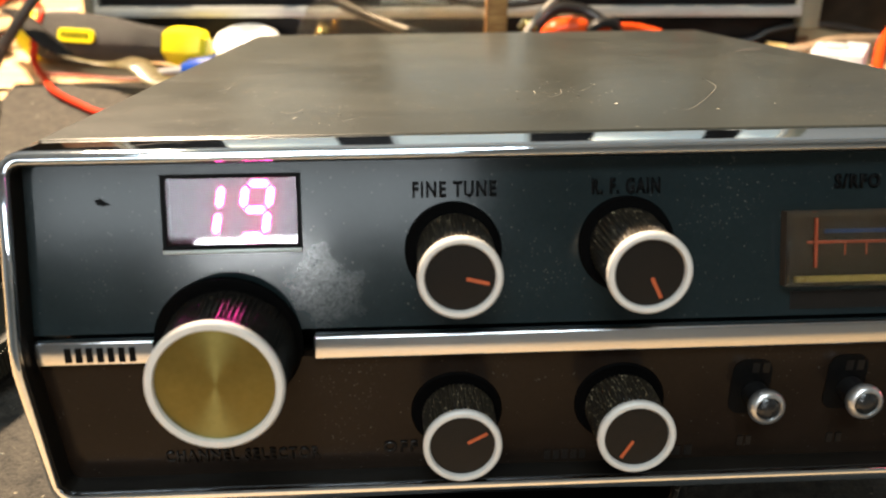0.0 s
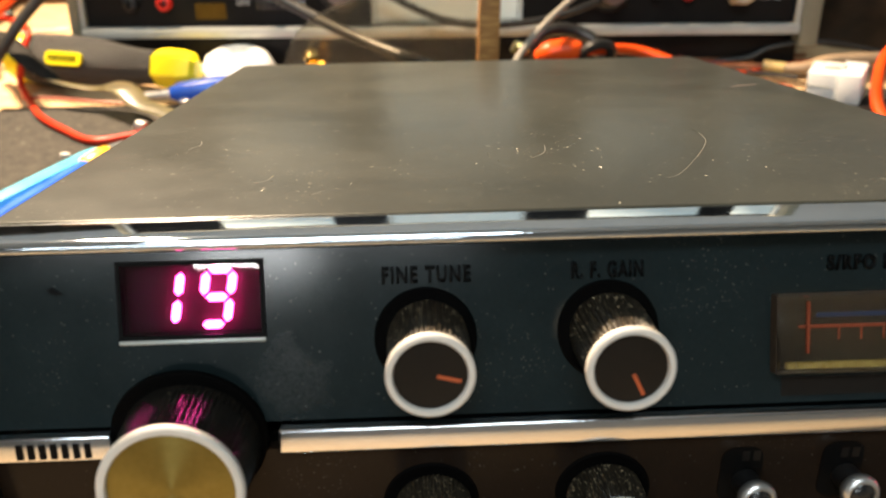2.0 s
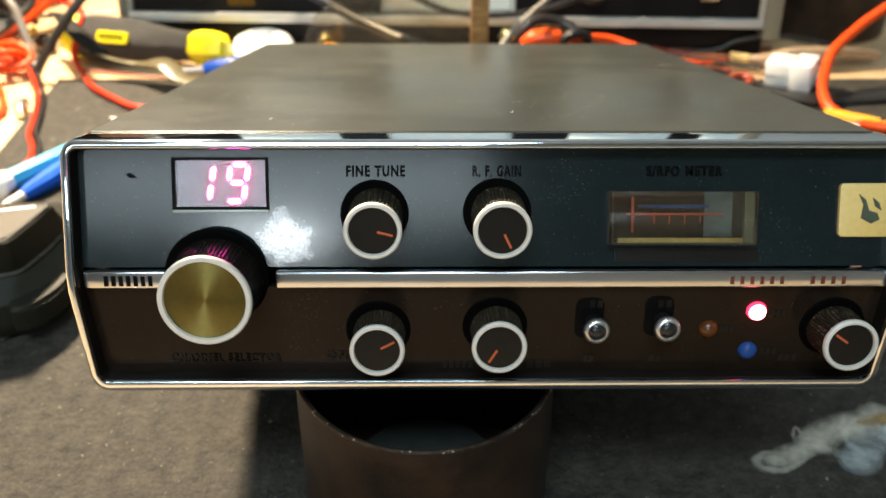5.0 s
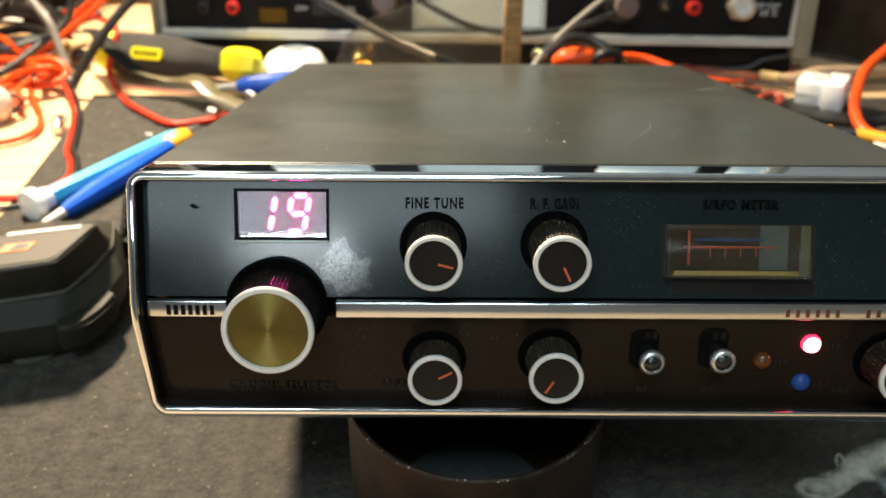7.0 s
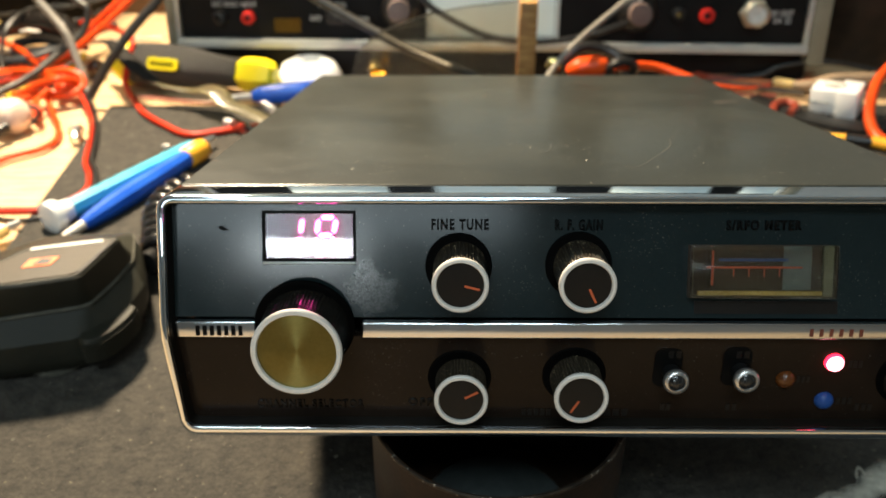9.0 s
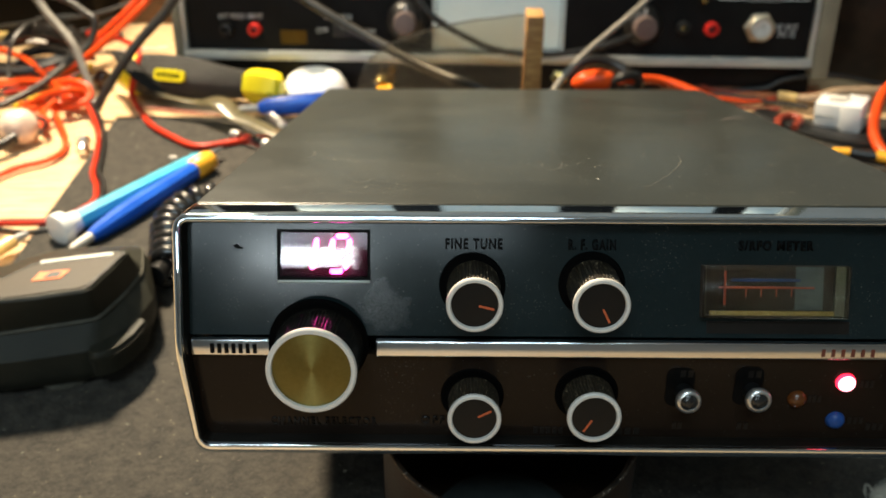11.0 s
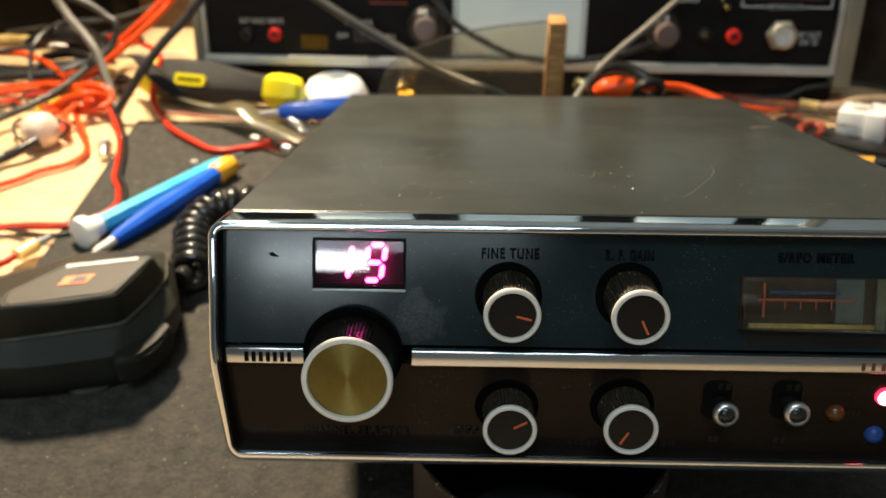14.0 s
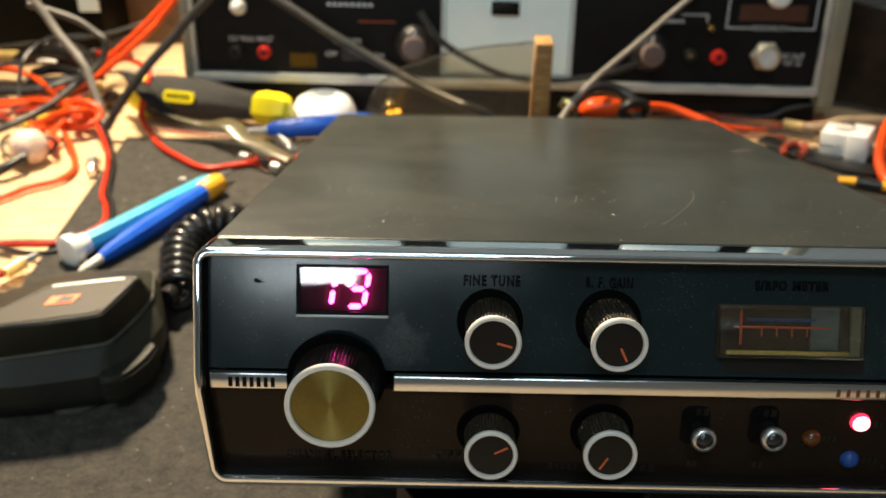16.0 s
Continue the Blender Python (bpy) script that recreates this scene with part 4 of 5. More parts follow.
part("cap", lathe([(0.0056, -0.003), (0.0074, -0.0022), (0.0078, 0.0), (0.0074, 0.0026), (0.0056, 0.0036), (0.0050, 0.0085)], 28), "white", tool, "white swivel cap", m=along(a, b))
part("blade", lathe([(0.0022, L - 0.001), (0.0020, L + 0.008), (0.0010, L + 0.015)], 12), "steel", tool, "", m=along(a, b))
a, b = (-0.1628, 0.1715, 0.0036), (-0.1212, 0.2600, 0.0055)
L = (Vector(b) - Vector(a)).length
tool = thing("small_screwdriver", "slim blue screwdriver with amber collar and white tip", "screwdriver")
part("handle", lathe([(0.0028, 0.013), (0.0038, 0.017), (0.0050, 0.030), (0.0054, 0.045), (0.0050, 0.062), (0.0047, L - 0.013)], 10), "blue", tool, m=along(a, b), smooth=22)
part("collar", lathe([(0.0048, L - 0.014), (0.0056, L - 0.013), (0.0057, L - 0.003), (0.0050, L), (0.0010, L + 0.001)], 24), "amber", tool, "amber collar", m=along(a, b))
part("tip", lathe([(0.0008, 0.0), (0.0020, 0.003), (0.0024, 0.0145)], 14), "white_dirty", tool, "pale tapered tip", m=along(a, b))

# ---- the large screwdriver ----
a, b = (-0.2035, 0.3735, 0.0114), (-0.0970, 0.3475, 0.0114)
tool = thing("large_screwdriver", "black and yellow ratchet screwdriver with rubber grip on the bench", "screwdriver")
slim = along(a, b) @ Matrix.Diagonal((0.86, 0.86, 1.0, 1))
part("grip", lathe([(0.0140, 0.012), (0.0156, 0.018), (0.0162, 0.030), (0.0160, 0.044), (0.0146, 0.056), (0.0116, 0.070), (0.0104, 0.080), (0.0106, 0.086)], 40), "grip", tool, "black knurled rubber grip").matrix_local = slim
part("butt", lathe([(0.004, 0.0), (0.011, 0.002), (0.0150, 0.008), (0.0152, 0.0125), (0.0140, 0.014)], 32), "yellow", tool, "yellow end", m=slim)
part("neck", lathe([(0.0098, 0.084), (0.0112, 0.087), (0.0122, 0.092), (0.0118, 0.101), (0.0100, 0.107), (0.0066, 0.109), (0.004, 0.1095)], 6), "yellow", tool, "yellow hexagonal collar", m=slim, smooth=20)
badge_m = pose(-0.1665, 0.3512, 0.0180, -27, 0, -13.7)
part("badge", prism(round_rect(-0.0102, 0.0102, -0.0035, 0.0035, 0.0026, 5), -0.0012, 0.0010), "yellow", tool, "yellow maker's plate", m=badge_m)
bars("mark", 7, -0.0082, 0.0082, -0.0016, 0.0016, -0.0012, "letter", tool, gap=0.35, m=badge_m)

cap = thing("white_cap", "glossy white plastic cap with a shallow hollow, on the bench", "cap", pose(-0.0800, 0.3650, -0.003) @ Matrix.Diagonal((0.92, 0.92, 1.0, 1)))
part("shell", lathe([(0.0225, 0.0), (0.0230, 0.003), (0.0224, 0.008), (0.0180, 0.0155), (0.0130, 0.0180), (0.0118, 0.0178), (0.0090, 0.0145), (0.001, 0.0130)], 40), "white", cap)
a, b = (-0.1265, 0.3285, 0.0050), (-0.0450, 0.3440, 0.0065)
tool = thing("blue_screwdriver", "blue handled screwdriver lying behind the radio", "screwdriver")
part("handle", lathe([(0.0030, 0.017), (0.0052, 0.022), (0.0064, 0.040), (0.0058, 0.080), (0.001, 0.088)], 20), "blue", tool, m=along(a, b))
part("blade", lathe([(0.0018, -0.004), (0.0020, 0.018)], 12), "white_dirty", tool, m=along(a, b))

# ---- loose bits on the mat ----
strap = thing("bent_strap", "bent translucent olive plastic strap with a flat black end", "strap")
part("black_end", tube([(-0.2120, 0.3770, 0.0240), (-0.2010, 0.3650, 0.0265), (-0.1900, 0.3490, 0.0265), (-0.1800, 0.3390, 0.0225), (-0.1720, 0.3370, 0.0160), (-0.1640, 0.3330, 0.0125)],
                      [0.0018, 0.0036, 0.0050, 0.0052, 0.0044, 0.0010], 12, flat=0.45), "matt_black", strap, "matt black flat end")
part("band", tube([(-0.1780, 0.3385, 0.0150), (-0.1640, 0.3310, 0.0130), (-0.1530, 0.3270, 0.0120), (-0.1435, 0.3250, 0.0115), (-0.1344, 0.3210, 0.0140), (-0.1262, 0.3160, 0.0140), (-0.1183, 0.3078, 0.0105), (-0.1075, 0.3010, 0.0095), (-0.0964, 0.2920, 0.0085), (-0.0877, 0.2860, 0.0075)],
                  [0.0012, 0.0018, 0.0020, 0.0030, 0.0058, 0.0062, 0.0052, 0.0044, 0.0042, 0.0040], 14, flat=0.22), "strap", strap)
fuse = thing("glass_fuse", "small glass fuse with metal ends on the mat", "fuse")
fa, fb = (-0.1178, 0.2964, 0.0035), (-0.0946, 0.2821, 0.0035)
part("tube", lathe([(0.0030, 0.004), (0.0030, 0.027)], 20), "fuse_glass", fuse, m=along(fa, fb))
part("end_cap", lathe([(0.0028, 0.0), (0.0033, 0.0005), (0.0033, 0.006)], 20), "steel", fuse, m=along(fa, fb))
part("end_cap", lathe([(0.0033, 0.024), (0.0033, 0.029), (0.0028, 0.0295)], 20), "steel", fuse, m=along(fa, fb))
bolt = thing("small_bolt", "small dark steel bolt lying on the bench", "bolt")
ba, bb = (-0.2005, 0.2905, 0.0020), (-0.1965, 0.2760, 0.0004)
part("head", lathe([(0.0040, 0.0), (0.0046, 0.0008), (0.0046, 0.0038), (0.0030, 0.0040)], 6), "steel", bolt, m=along(ba, bb), smooth=20)
part("thread", lathe([(0.0026, 0.0035), (0.0026, 0.0120), (0.0022, 0.0125)], 16), "steel", bolt, m=along(ba, bb))
crimp = thing("crimp_terminal", "yellowed translucent crimp terminal on a wire", "terminal")
part("sleeve", tube([(-0.1966, 0.1714, 0.0026), (-0.1917, 0.1799, 0.0035)], 0.0040, 12, flat=0.8), "crimp", crimp)
part("eyelet", tube([(-0.1917, 0.1799, 0.0035), (-0.1880, 0.1865, 0.0031)], [0.0022, 0.0015], 10), "steel", crimp)
tagged(part("chip_of_wood", box(-0.1470, -0.1432, 0.2712, 0.2732, 0.0, 0.0016, 0.0005), "white_dirty"), "pale crumb of plastic on the mat", "debris")
ball = thing("rubber_grommet_plug", "pinkish white rubber plug with leads among red wires", "plug", pose(-0.2385, 0.2980, 0.0068) @ Matrix.Diagonal((0.76, 0.76, 0.76, 1)))
part("bulb", lathe([(0.0020, -0.0140), (0.0095, -0.0120), (0.0135, -0.0050), (0.0135, 0.0040), (0.0090, 0.0110), (0.0050, 0.0130), (0.001, 0.0128)], 28), "plug_rubber", ball, m=pose(0, 0, 0, 35, 68, 0))


def cable(name, points, r, material, label, category="cable", n=10):
    group = "leads in the tangle" if name in ("red_cable", "tangled_lead", "black_lead") else ""
    return tagged(part(name, tube(points, r, n), material), label, category, group)


K = 0.001
mm = lambda pts: [(x * K, y * K, z * K) for x, y, z in pts]
cable("thick_cable", mm([(-163, 368, 112), (-120, 357, 88), (-91, 351, 72), (-69, 344, 60), (-41, 337, 46), (-16, 325, 37), (3, 312, 33), (22, 297, 30), (44, 279, 18), (66, 261, 4)]), 0.0027, "dark_wire", "thick dark grey cable drooping behind the radio")
cable("coax_cable", mm([(-19, 367, 68), (-9, 363, 54), (6, 361, 44), (31, 359, 33), (59, 359, 29), (89, 363, 31), (116, 368, 38)]), 0.0020, "rubber", "black coaxial cable hanging before the instrument")
cable("black_cable", mm([(-118, 352, 101), (-137, 350, 82), (-156, 347, 64), (-161, 346, 58), (-176, 342, 44), (-185, 338, 34), (-194, 335, 23), (-202, 333, 12), (-208, 331, 3)]), 0.0028, "dark_wire", "black cable leaning across the bench clutter")
cable("grey_cable", mm([(-272, 392, 84), (-254, 384, 59), (-245, 378, 48), (-234, 371, 38), (-226, 364, 30), (-221, 357, 20), (-217, 351, 11), (-211, 338, 3)]), 0.0025, "grey_wire", "grey cable standing out of the tangle")
cable("looped_cable", mm([(-268, 394, 62), (-239, 392, 53), (-225, 388, 45), (-220, 386, 42), (-220, 384, 36), (-224, 380, 28), (-230, 374, 23), (-237, 366, 18), (-246, 354, 12), (-255, 344, 8), (-264, 332, 6), (-271, 318, 6), (-282, 300, 5), (-310, 270, 4)]), 0.0023, "dark_wire", "thin dark cable in a hanging loop")
cable("red_cable", mm([(-340, 421, 12), (-314, 415, 12), (-296, 412, 12), (-275, 398, 10), (-253, 373, 8), (-237, 352, 10), (-221, 343, 10)]), 0.0021, "orange_wire", "orange-red insulated test lead in the tangle")
cable("red_cable", mm([(-176, 416, 66), (-192, 410, 48), (-197, 406, 43), (-214, 398, 29), (-233, 392, 15), (-247, 386, 8), (-262, 377, 4), (-295, 368, 2), (-317, 361, 2)]), 0.0021, "orange_wire", "orange-red insulated test lead in the tangle")
cable("red_cable", mm([(-182, 420, 64), (-203, 409, 44), (-220, 402, 30), (-236, 396, 17), (-252, 392, 8), (-280, 386, 2)]), 0.0018, "orange_wire", "orange-red insulated test lead in the tangle")
cable("red_cable", mm([(-330, 370, 0), (-298, 374, 2), (-268, 374, 5), (-244, 358, 10), (-226, 350, 14), (-217, 347, 12), (-214, 342, 8), (-217, 335, 6), (-227, 333, 5), (-243, 334, 4), (-251, 331, 2)]), 0.0023, "orange_wire", "orange-red test lead in a tight tangle")
cable("red_cable", mm([(-253, 333, 2), (-248, 336, 6), (-236, 334, 12), (-225, 333, 15), (-218, 339, 12), (-217, 341, 6)]), 0.0022, "orange_wire", "orange-red test lead in a tight tangle")
cable("red_cable", mm([(-237, 339, 5), (-226, 319, 3), (-214, 298, 1), (-209, 282, 0), (-213, 270, 0), (-225, 261, 0), (-233, 250, 0), (-251, 236, 0), (-290, 216, 0)]), 0.0017, "orange_wire", "orange-red test lead in a loop on the bench")
cable("red_cable", mm([(-239, 330, 4), (-234, 315, 4), (-229, 307, 2), (-226, 306, 6), (-232, 317, 8), (-230, 330, 10)]), 0.0016, "orange_wire", "orange-red test lead curling beside the pale plug")
cable("red_cable", mm([(-222, 350, 3), (-230, 343, 6), (-224, 337, 9), (-217, 340, 4), (-226, 348, 1), (-240, 345, 2)]), 0.0021, "orange_wire", "orange-red test lead in a tight tangle")
cable("black_lead", mm([(-322, 381, 6), (-302, 385, 6), (-270, 389, 7), (-251, 399, 10), (-237, 403, 14), (-232, 411, 16)]), 0.0032, "rubber", "black rubber test lead in the tangle")
cable("black_lead", mm([(-345, 402, 10), (-312, 412, 14), (-292, 419, 16), (-275, 425, 18), (-243, 426, 22), (-230, 450, 24)]), 0.0016, "rubber", "black rubber test lead in the tangle")
cable("black_lead", mm([(-350, 396, 4), (-318, 400, 5), (-290, 398, 4), (-266, 402, 8), (-246, 414, 12), (-224, 436, 16)]), 0.0026, "rubber", "black rubber test lead in the tangle")
cable("black_lead", mm([(-290, 232, 1), (-257, 260, 2), (-250, 271, 2), (-243, 277, 4), (-236, 286, 6)]), 0.0029, "rubber", "thick black lead ending in the pale plug")
cable("black_lead", mm([(-239, 288, 2), (-234, 294, 1), (-228, 299, 3), (-225, 302, 7), (-227, 303, 10), (-231, 303, 10)]), 0.0012, "rubber", "thin black lead from the pale plug")
cable("black_lead", mm([(-256, 312, 8), (-261, 311, 4), (-256, 302, 1), (-245, 292, 2)]), 0.0010, "rubber", "thin black lead from the pale plug")
pair = thing("twin_wire", "red and black twin wire lying across bench and mat", "wire")
base = [(-284, 187, 1), (-215, 198, 1), (-184, 200, 2), (-170, 217, 2), (-174, 236, 2), (-181, 250, 2), (-187, 273, 2), (-195, 298, 2), (-205, 320, 3), (-215, 336, 6), (-224, 344, 9), (-231, 340, 9)]
part("red_core", tube(mm(base), 0.0014, 8), "red_wire", pair)
part("black_core", tube([(x + 0.0025, y + 0.0022, z) for x, y, z in mm(base[:-1])], 0.0014, 8), "rubber", pair)
cable("red_wire", mm([(-240, 418, 22), (-234, 416, 24), (-223, 407, 24), (-214, 405, 23), (-206, 396, 24), (-195, 381, 26), (-188, 366, 26), (-190, 356, 16), (-192, 352, 5), (-183, 337, 0), (-169, 313, 2), (-153, 297, 2), (-136, 284, 2), (-120, 288, 2), (-105, 294, 2), (-71, 303, 2)]), 0.0018, "red_wire", "dull red wire passing behind the screwdriver and over the mat")
cable("terminal_wire", mm([(-197, 171, 3), (-203, 164, 2), (-227, 157, 1), (-281, 148, 0)]), 0.0016, "red_wire", "thin red wire of the crimp terminal")
cable("thin_wire", mm([(-285, 206, -1), (-230, 202, 0), (-192, 192, 1), (-175, 200, 1)]), 0.0010, "dark_wire", "thin dark wire lying on the bench")

cable("thin_red_wire", mm([(-320, 352, 0), (-291, 357, 0), (-273, 366, 2), (-255, 367, 4), (-243, 376, 6), (-240, 400, 4)]), 0.0011, "red_wire", "thin red wire crossing the tangle", n=8)
cable("thin_red_wire", mm([(-190, 346, -1), (-170, 343, -1), (-146, 337, -1), (-120, 336, -1)]), 0.0010, "red_dull", "thin dull red wire lying along the edge of the mat", n=8)
cable("thin_yellow_wire", mm([(-264, 345, 0), (-256, 360, 0), (-249, 378, 0), (-240, 395, 2), (-240, 412, 3)]), 0.0015, "yellow", "thin yellow wire lying in the tangle", n=8)
cable("thin_black_wire", mm([(-252, 432, 30), (-266, 430, 30), (-275, 422, 30), (-279, 408, 28), (-282, 396, 22), (-283, 388, 12), (-280, 377, 4), (-279, 361, 1), (-286, 348, 0), (-310, 337, 0)]), 0.0013, "rubber", "thin black wire in a standing loop", n=8)
cable("thin_black_wire", mm([(-330, 416, 4), (-315, 412, 4), (-288, 402, 5), (-258, 378, 8), (-248, 391, 12), (-240, 403, 20)]), 0.0013, "rubber", "thin black wire rising from the tangle", n=8)
cable("thin_white_wire", mm([(-300, 425, 0), (-270, 428, 2), (-240, 426, 6), (-216, 432, 6), (-196, 442, 4)]), 0.0014, "white_dirty", "thin white wire behind the tangle", n=8)
for key, pts in (("dark_wire", [(-330, 376, 0), (-290, 372, 1), (-262, 368, 2), (-246, 372, 4), (-234, 384, 8)]), ("rubber", [(-320, 352, 1), (-280, 350, 0), (-256, 352, 1), (-236, 360, 2), (-226, 380, 6)]),
                 ("dark_wire", [(-318, 436, 20), (-284, 430, 26), (-256, 426, 30), (-230, 430, 34), (-206, 442, 40)]), ("orange_wire", [(-300, 360, 0), (-272, 352, 0), (-254, 344, 2), (-240, 336, 6)])):
    cable("tangled_lead", mm(pts), 0.0012, key, "thin orange-red lead in the tangle" if key == "orange_wire" else "thin dark lead in the tangle", n=8)
bulb = thing("indicator_bulb", "dark brown glassy bulb lying among the leads", "bulb", pose(-0.2215, 0.3830, 0.0030, 30, 25, 0))
part("dome", lathe([(0.0058, -0.0040), (0.0060, 0.0), (0.0056, 0.0032), (0.0040, 0.0056), (0.0018, 0.0066), (0.0002, 0.0068)], 24), "brown_glaze", bulb)
part("socket", lathe([(0.0050, -0.0090), (0.0062, -0.0085), (0.0062, -0.0035), (0.0056, -0.0030)], 20), "rubber", bulb, "black socket")
spring = thing("small_spring", "short dark wire spring lying on the mat", "spring")
part("coil", coil(mm([(-102, 325, 3), (-97, 319, 3), (-92, 312, 3)]), 0.0024, 0.0005, 7, 5), "steel", spring)
clip = thing("crocodile_clip", "small steel crocodile clip among the wires", "clip")
part("jaw", tube(mm([(-262, 404, 6), (-250, 402, 10), (-238, 400, 8)]), [0.0030, 0.0036, 0.0014], 8, flat=0.6), "steel", clip)
part("boot", tube(mm([(-286, 408, 4), (-272, 406, 6), (-260, 404, 7)]), [0.0032, 0.0042, 0.0040], 12), "rubber", clip, "black rubber boot")
splice = thing("wire_splice", "clear shrink splice with copper strands on the bench", "splice")
part("sleeve", tube(mm([(207, 356, 5), (217, 351, 5)]), 0.0028, 12), "crimp", splice)
part("strand", tube(mm([(172, 360, 2), (190, 361, 3), (208, 356, 4)]), [0.0010, 0.0016, 0.0022], 8), "rust", splice, "twisted copper end")

# ---- right of the radio ----
for key, points in (("red_dull", [(112, 356, 3), (150, 350, 3), (178, 344, 2), (204, 340, 2)]), ("rust", [(120, 366, 2), (160, 374, 3), (200, 372, 2), (240, 378, 2)]),
                    ("orange_wire", [(140, 345, 2), (168, 352, 4), (190, 350, 3), (214, 360, 2), (250, 372, 2)]), ("dark_wire", [(130, 350, 2), (165, 362, 3), (196, 352, 3), (222, 344, 2)])):
    cable("loose_wire", mm(points), 0.0011, key, "thin loose wire lying on the bench behind the radio", "wire", n=8)
croc = thing("test_clip_lead", "orange-red insulated clip lead with black ring behind the radio", "clip lead")
part("boot", tube(mm([(74, 310, 28), (80, 309, 31), (90, 309, 32), (95, 309, 32)]), [0.0030, 0.0058, 0.0060, 0.0040], 14), "orange_wire", croc, "orange-red insulated boot")
part("lead", tube(mm([(99, 309, 32), (122, 317, 29), (140, 311, 25), (156, 298, 21), (168, 284, 15), (177, 278, 7), (186, 282, 3)]), 0.0026, 10), "orange_wire", croc)
part("ring", tube([(0.103 + 0.0075 * math.cos(radians(g)), 0.308 + 0.0035 * math.cos(radians(g + 60)), 0.030 + 0.0065 * math.sin(radians(g))) for g in range(0, 540, 30)], 0.0026, 8), "rubber", croc, "black coiled ring")
cable("black_lead", mm([(65, 327, 9), (75, 329, 29), (85, 332, 35), (99, 332, 33), (108, 326, 26), (114, 317, 7)]), 0.0034, "rubber", "arched black lead behind the radio")
cable("red_wire", mm([(98, 376, 5), (150, 382, 4), (172, 368, 3), (194, 362, 3), (206, 356, 4)]), 0.0017, "red_dull", "dull red wire leading to the connector")
cable("red_wire", mm([(194, 312, 3), (197, 321, 4), (205, 326, 4), (209, 320, 4), (203, 311, 3)]), 0.0022, "red_dull", "short dull red wire looped on the mat")
cable("dark_wire", mm([(180, 372, 1), (203, 370, 4), (213, 370, 9), (229, 370, 12), (247, 370, 12), (265, 370, 9), (290, 366, 4)]), 0.0016, "dark_wire", "thin brown-black wire on the bench")
tagged(part("black_tape", tube(mm([(190, 338, 2), (205, 320, 2), (218, 306, 2), (231, 298, 2), (246, 297, 2), (285, 303, 2)]), 0.0075, 12, flat=0.18), "rubber"), "glossy black flat tape curving over the mat", "tape")
conn = thing("nylon_connector", "white nylon wire connector pair on the mat edge", "connector", pose(0.2300, 0.3205, 0.0088, 6, -6, -36) @ Matrix.Diagonal((0.85, 0.85, 0.85, 1)))
part("housing", box(-0.0135, 0.0035, -0.0085, 0.0085, -0.0085, 0.0085, 0.0008), "white", conn)
part("mate", box(0.0038, 0.0170, -0.0100, 0.0100, -0.0095, 0.0095, 0.0008), "white", conn)
part("latch", box(-0.0060, 0.0060, -0.0030, 0.0030, 0.0086, 0.0112, 0.0005), "white_dirty", conn)
part("slot", box(-0.0136, 0.0, -0.0088, -0.0084, -0.0010, 0.0004), "rig_trim", conn)
cable("beige_sleeve", mm([(217, 351, 5), (227, 348, 6), (238, 350, 8), (250, 353, 8), (268, 354, 8), (300, 360, 5)]), [0.0022, 0.0034, 0.0038, 0.0036, 0.0036, 0.0030], "tan", "brownish wire sleeve beside the connector", "sleeve")
cable("red_loop_cable", mm([(340, 345, 78), (282, 332, 42), (265, 326, 31), (252, 318, 22), (243, 303, 15), (238, 288, 8), (240, 272, 4), (258, 256, 3), (290, 250, 3)]), 0.0030, "orange_wire", "orange-red cable looping beside the connector")
yel = thing("yellow_jumper", "short amber and black jumper lead on the mat", "lead")
part("sleeve", tube(mm([(213, 280, 3), (221, 276, 4)]), [0.0018, 0.0024], 12), "amber", yel, "amber sleeve")
part("lead", tube(mm([(221, 276, 4), (228, 273, 4), (234, 271, 4)]), 0.0026, 10), "rubber", yel)
part("sleeve", tube(mm([(233, 272, 4), (243, 266, 4), (257, 259, 4)]), [0.0030, 0.0035, 0.0028], 12), "amber", yel, "amber sleeve")
part("lug", tube(mm([(238, 261, 3), (246, 257, 3)]), 0.0024, 8, flat=0.5), "white_dirty", yel, "pale lug")
part("tail", tube(mm([(257, 259, 4), (274, 252, 3), (292, 248, 3)]), 0.0020, 8), "amber", yel)
black_box = thing("black_cylinder", "dark brown round container standing on the bench", "container", pose(0.2913, 0.4410, -0.0026))
part("wall", lathe([(0.044, 0.0), (0.045, 0.002), (0.045, 0.066), (0.043, 0.067), (0.041, 0.066), (0.041, 0.060), (0.001, 0.060)], 48), "tin", black_box)
part("rim", lathe([(0.0452, 0.0655), (0.0460, 0.0670), (0.0452, 0.0690), (0.0425, 0.0690), (0.0420, 0.0672)], 48), "tin", black_box)

# ---- the acrylic guard behind the radio ----
guard = thing("acrylic_guard", "clear curved acrylic guard with an oak post and brass screws", "guard")
arc = [(-0.0475, 0.0), (-0.0465, 0.029), (-0.044, 0.037), (-0.039, 0.046), (-0.027, 0.055), (-0.003, 0.064), (0.018, 0.068), (0.0445, 0.071), (0.0445, 0.0)]
part("sheet", prism(arc, 0.2990, 0.3012), "acrylic", guard, "clear acrylic sheet", smooth=0)
part("sheet", prism([(x - 0.001, z - 0.0015) if z else (x, z) for x, z in arc], 0.3050, 0.3070), "acrylic", guard, "clear acrylic sheet", smooth=0)
part("post", box(0.0450, 0.0540, 0.2950, 0.3110, 0.0, 0.0715, 0.0004), "oak", guard, "oak post")
part("screw", lathe([(0.0030, 0.0), (0.0034, 0.006), (0.0034, 0.008), (0.0024, 0.0105), (0.001, 0.011)], 20), "brass", guard, "brass dome nut", m=pose(-0.0325, 0.2990, 0.0370) @ FRONT)
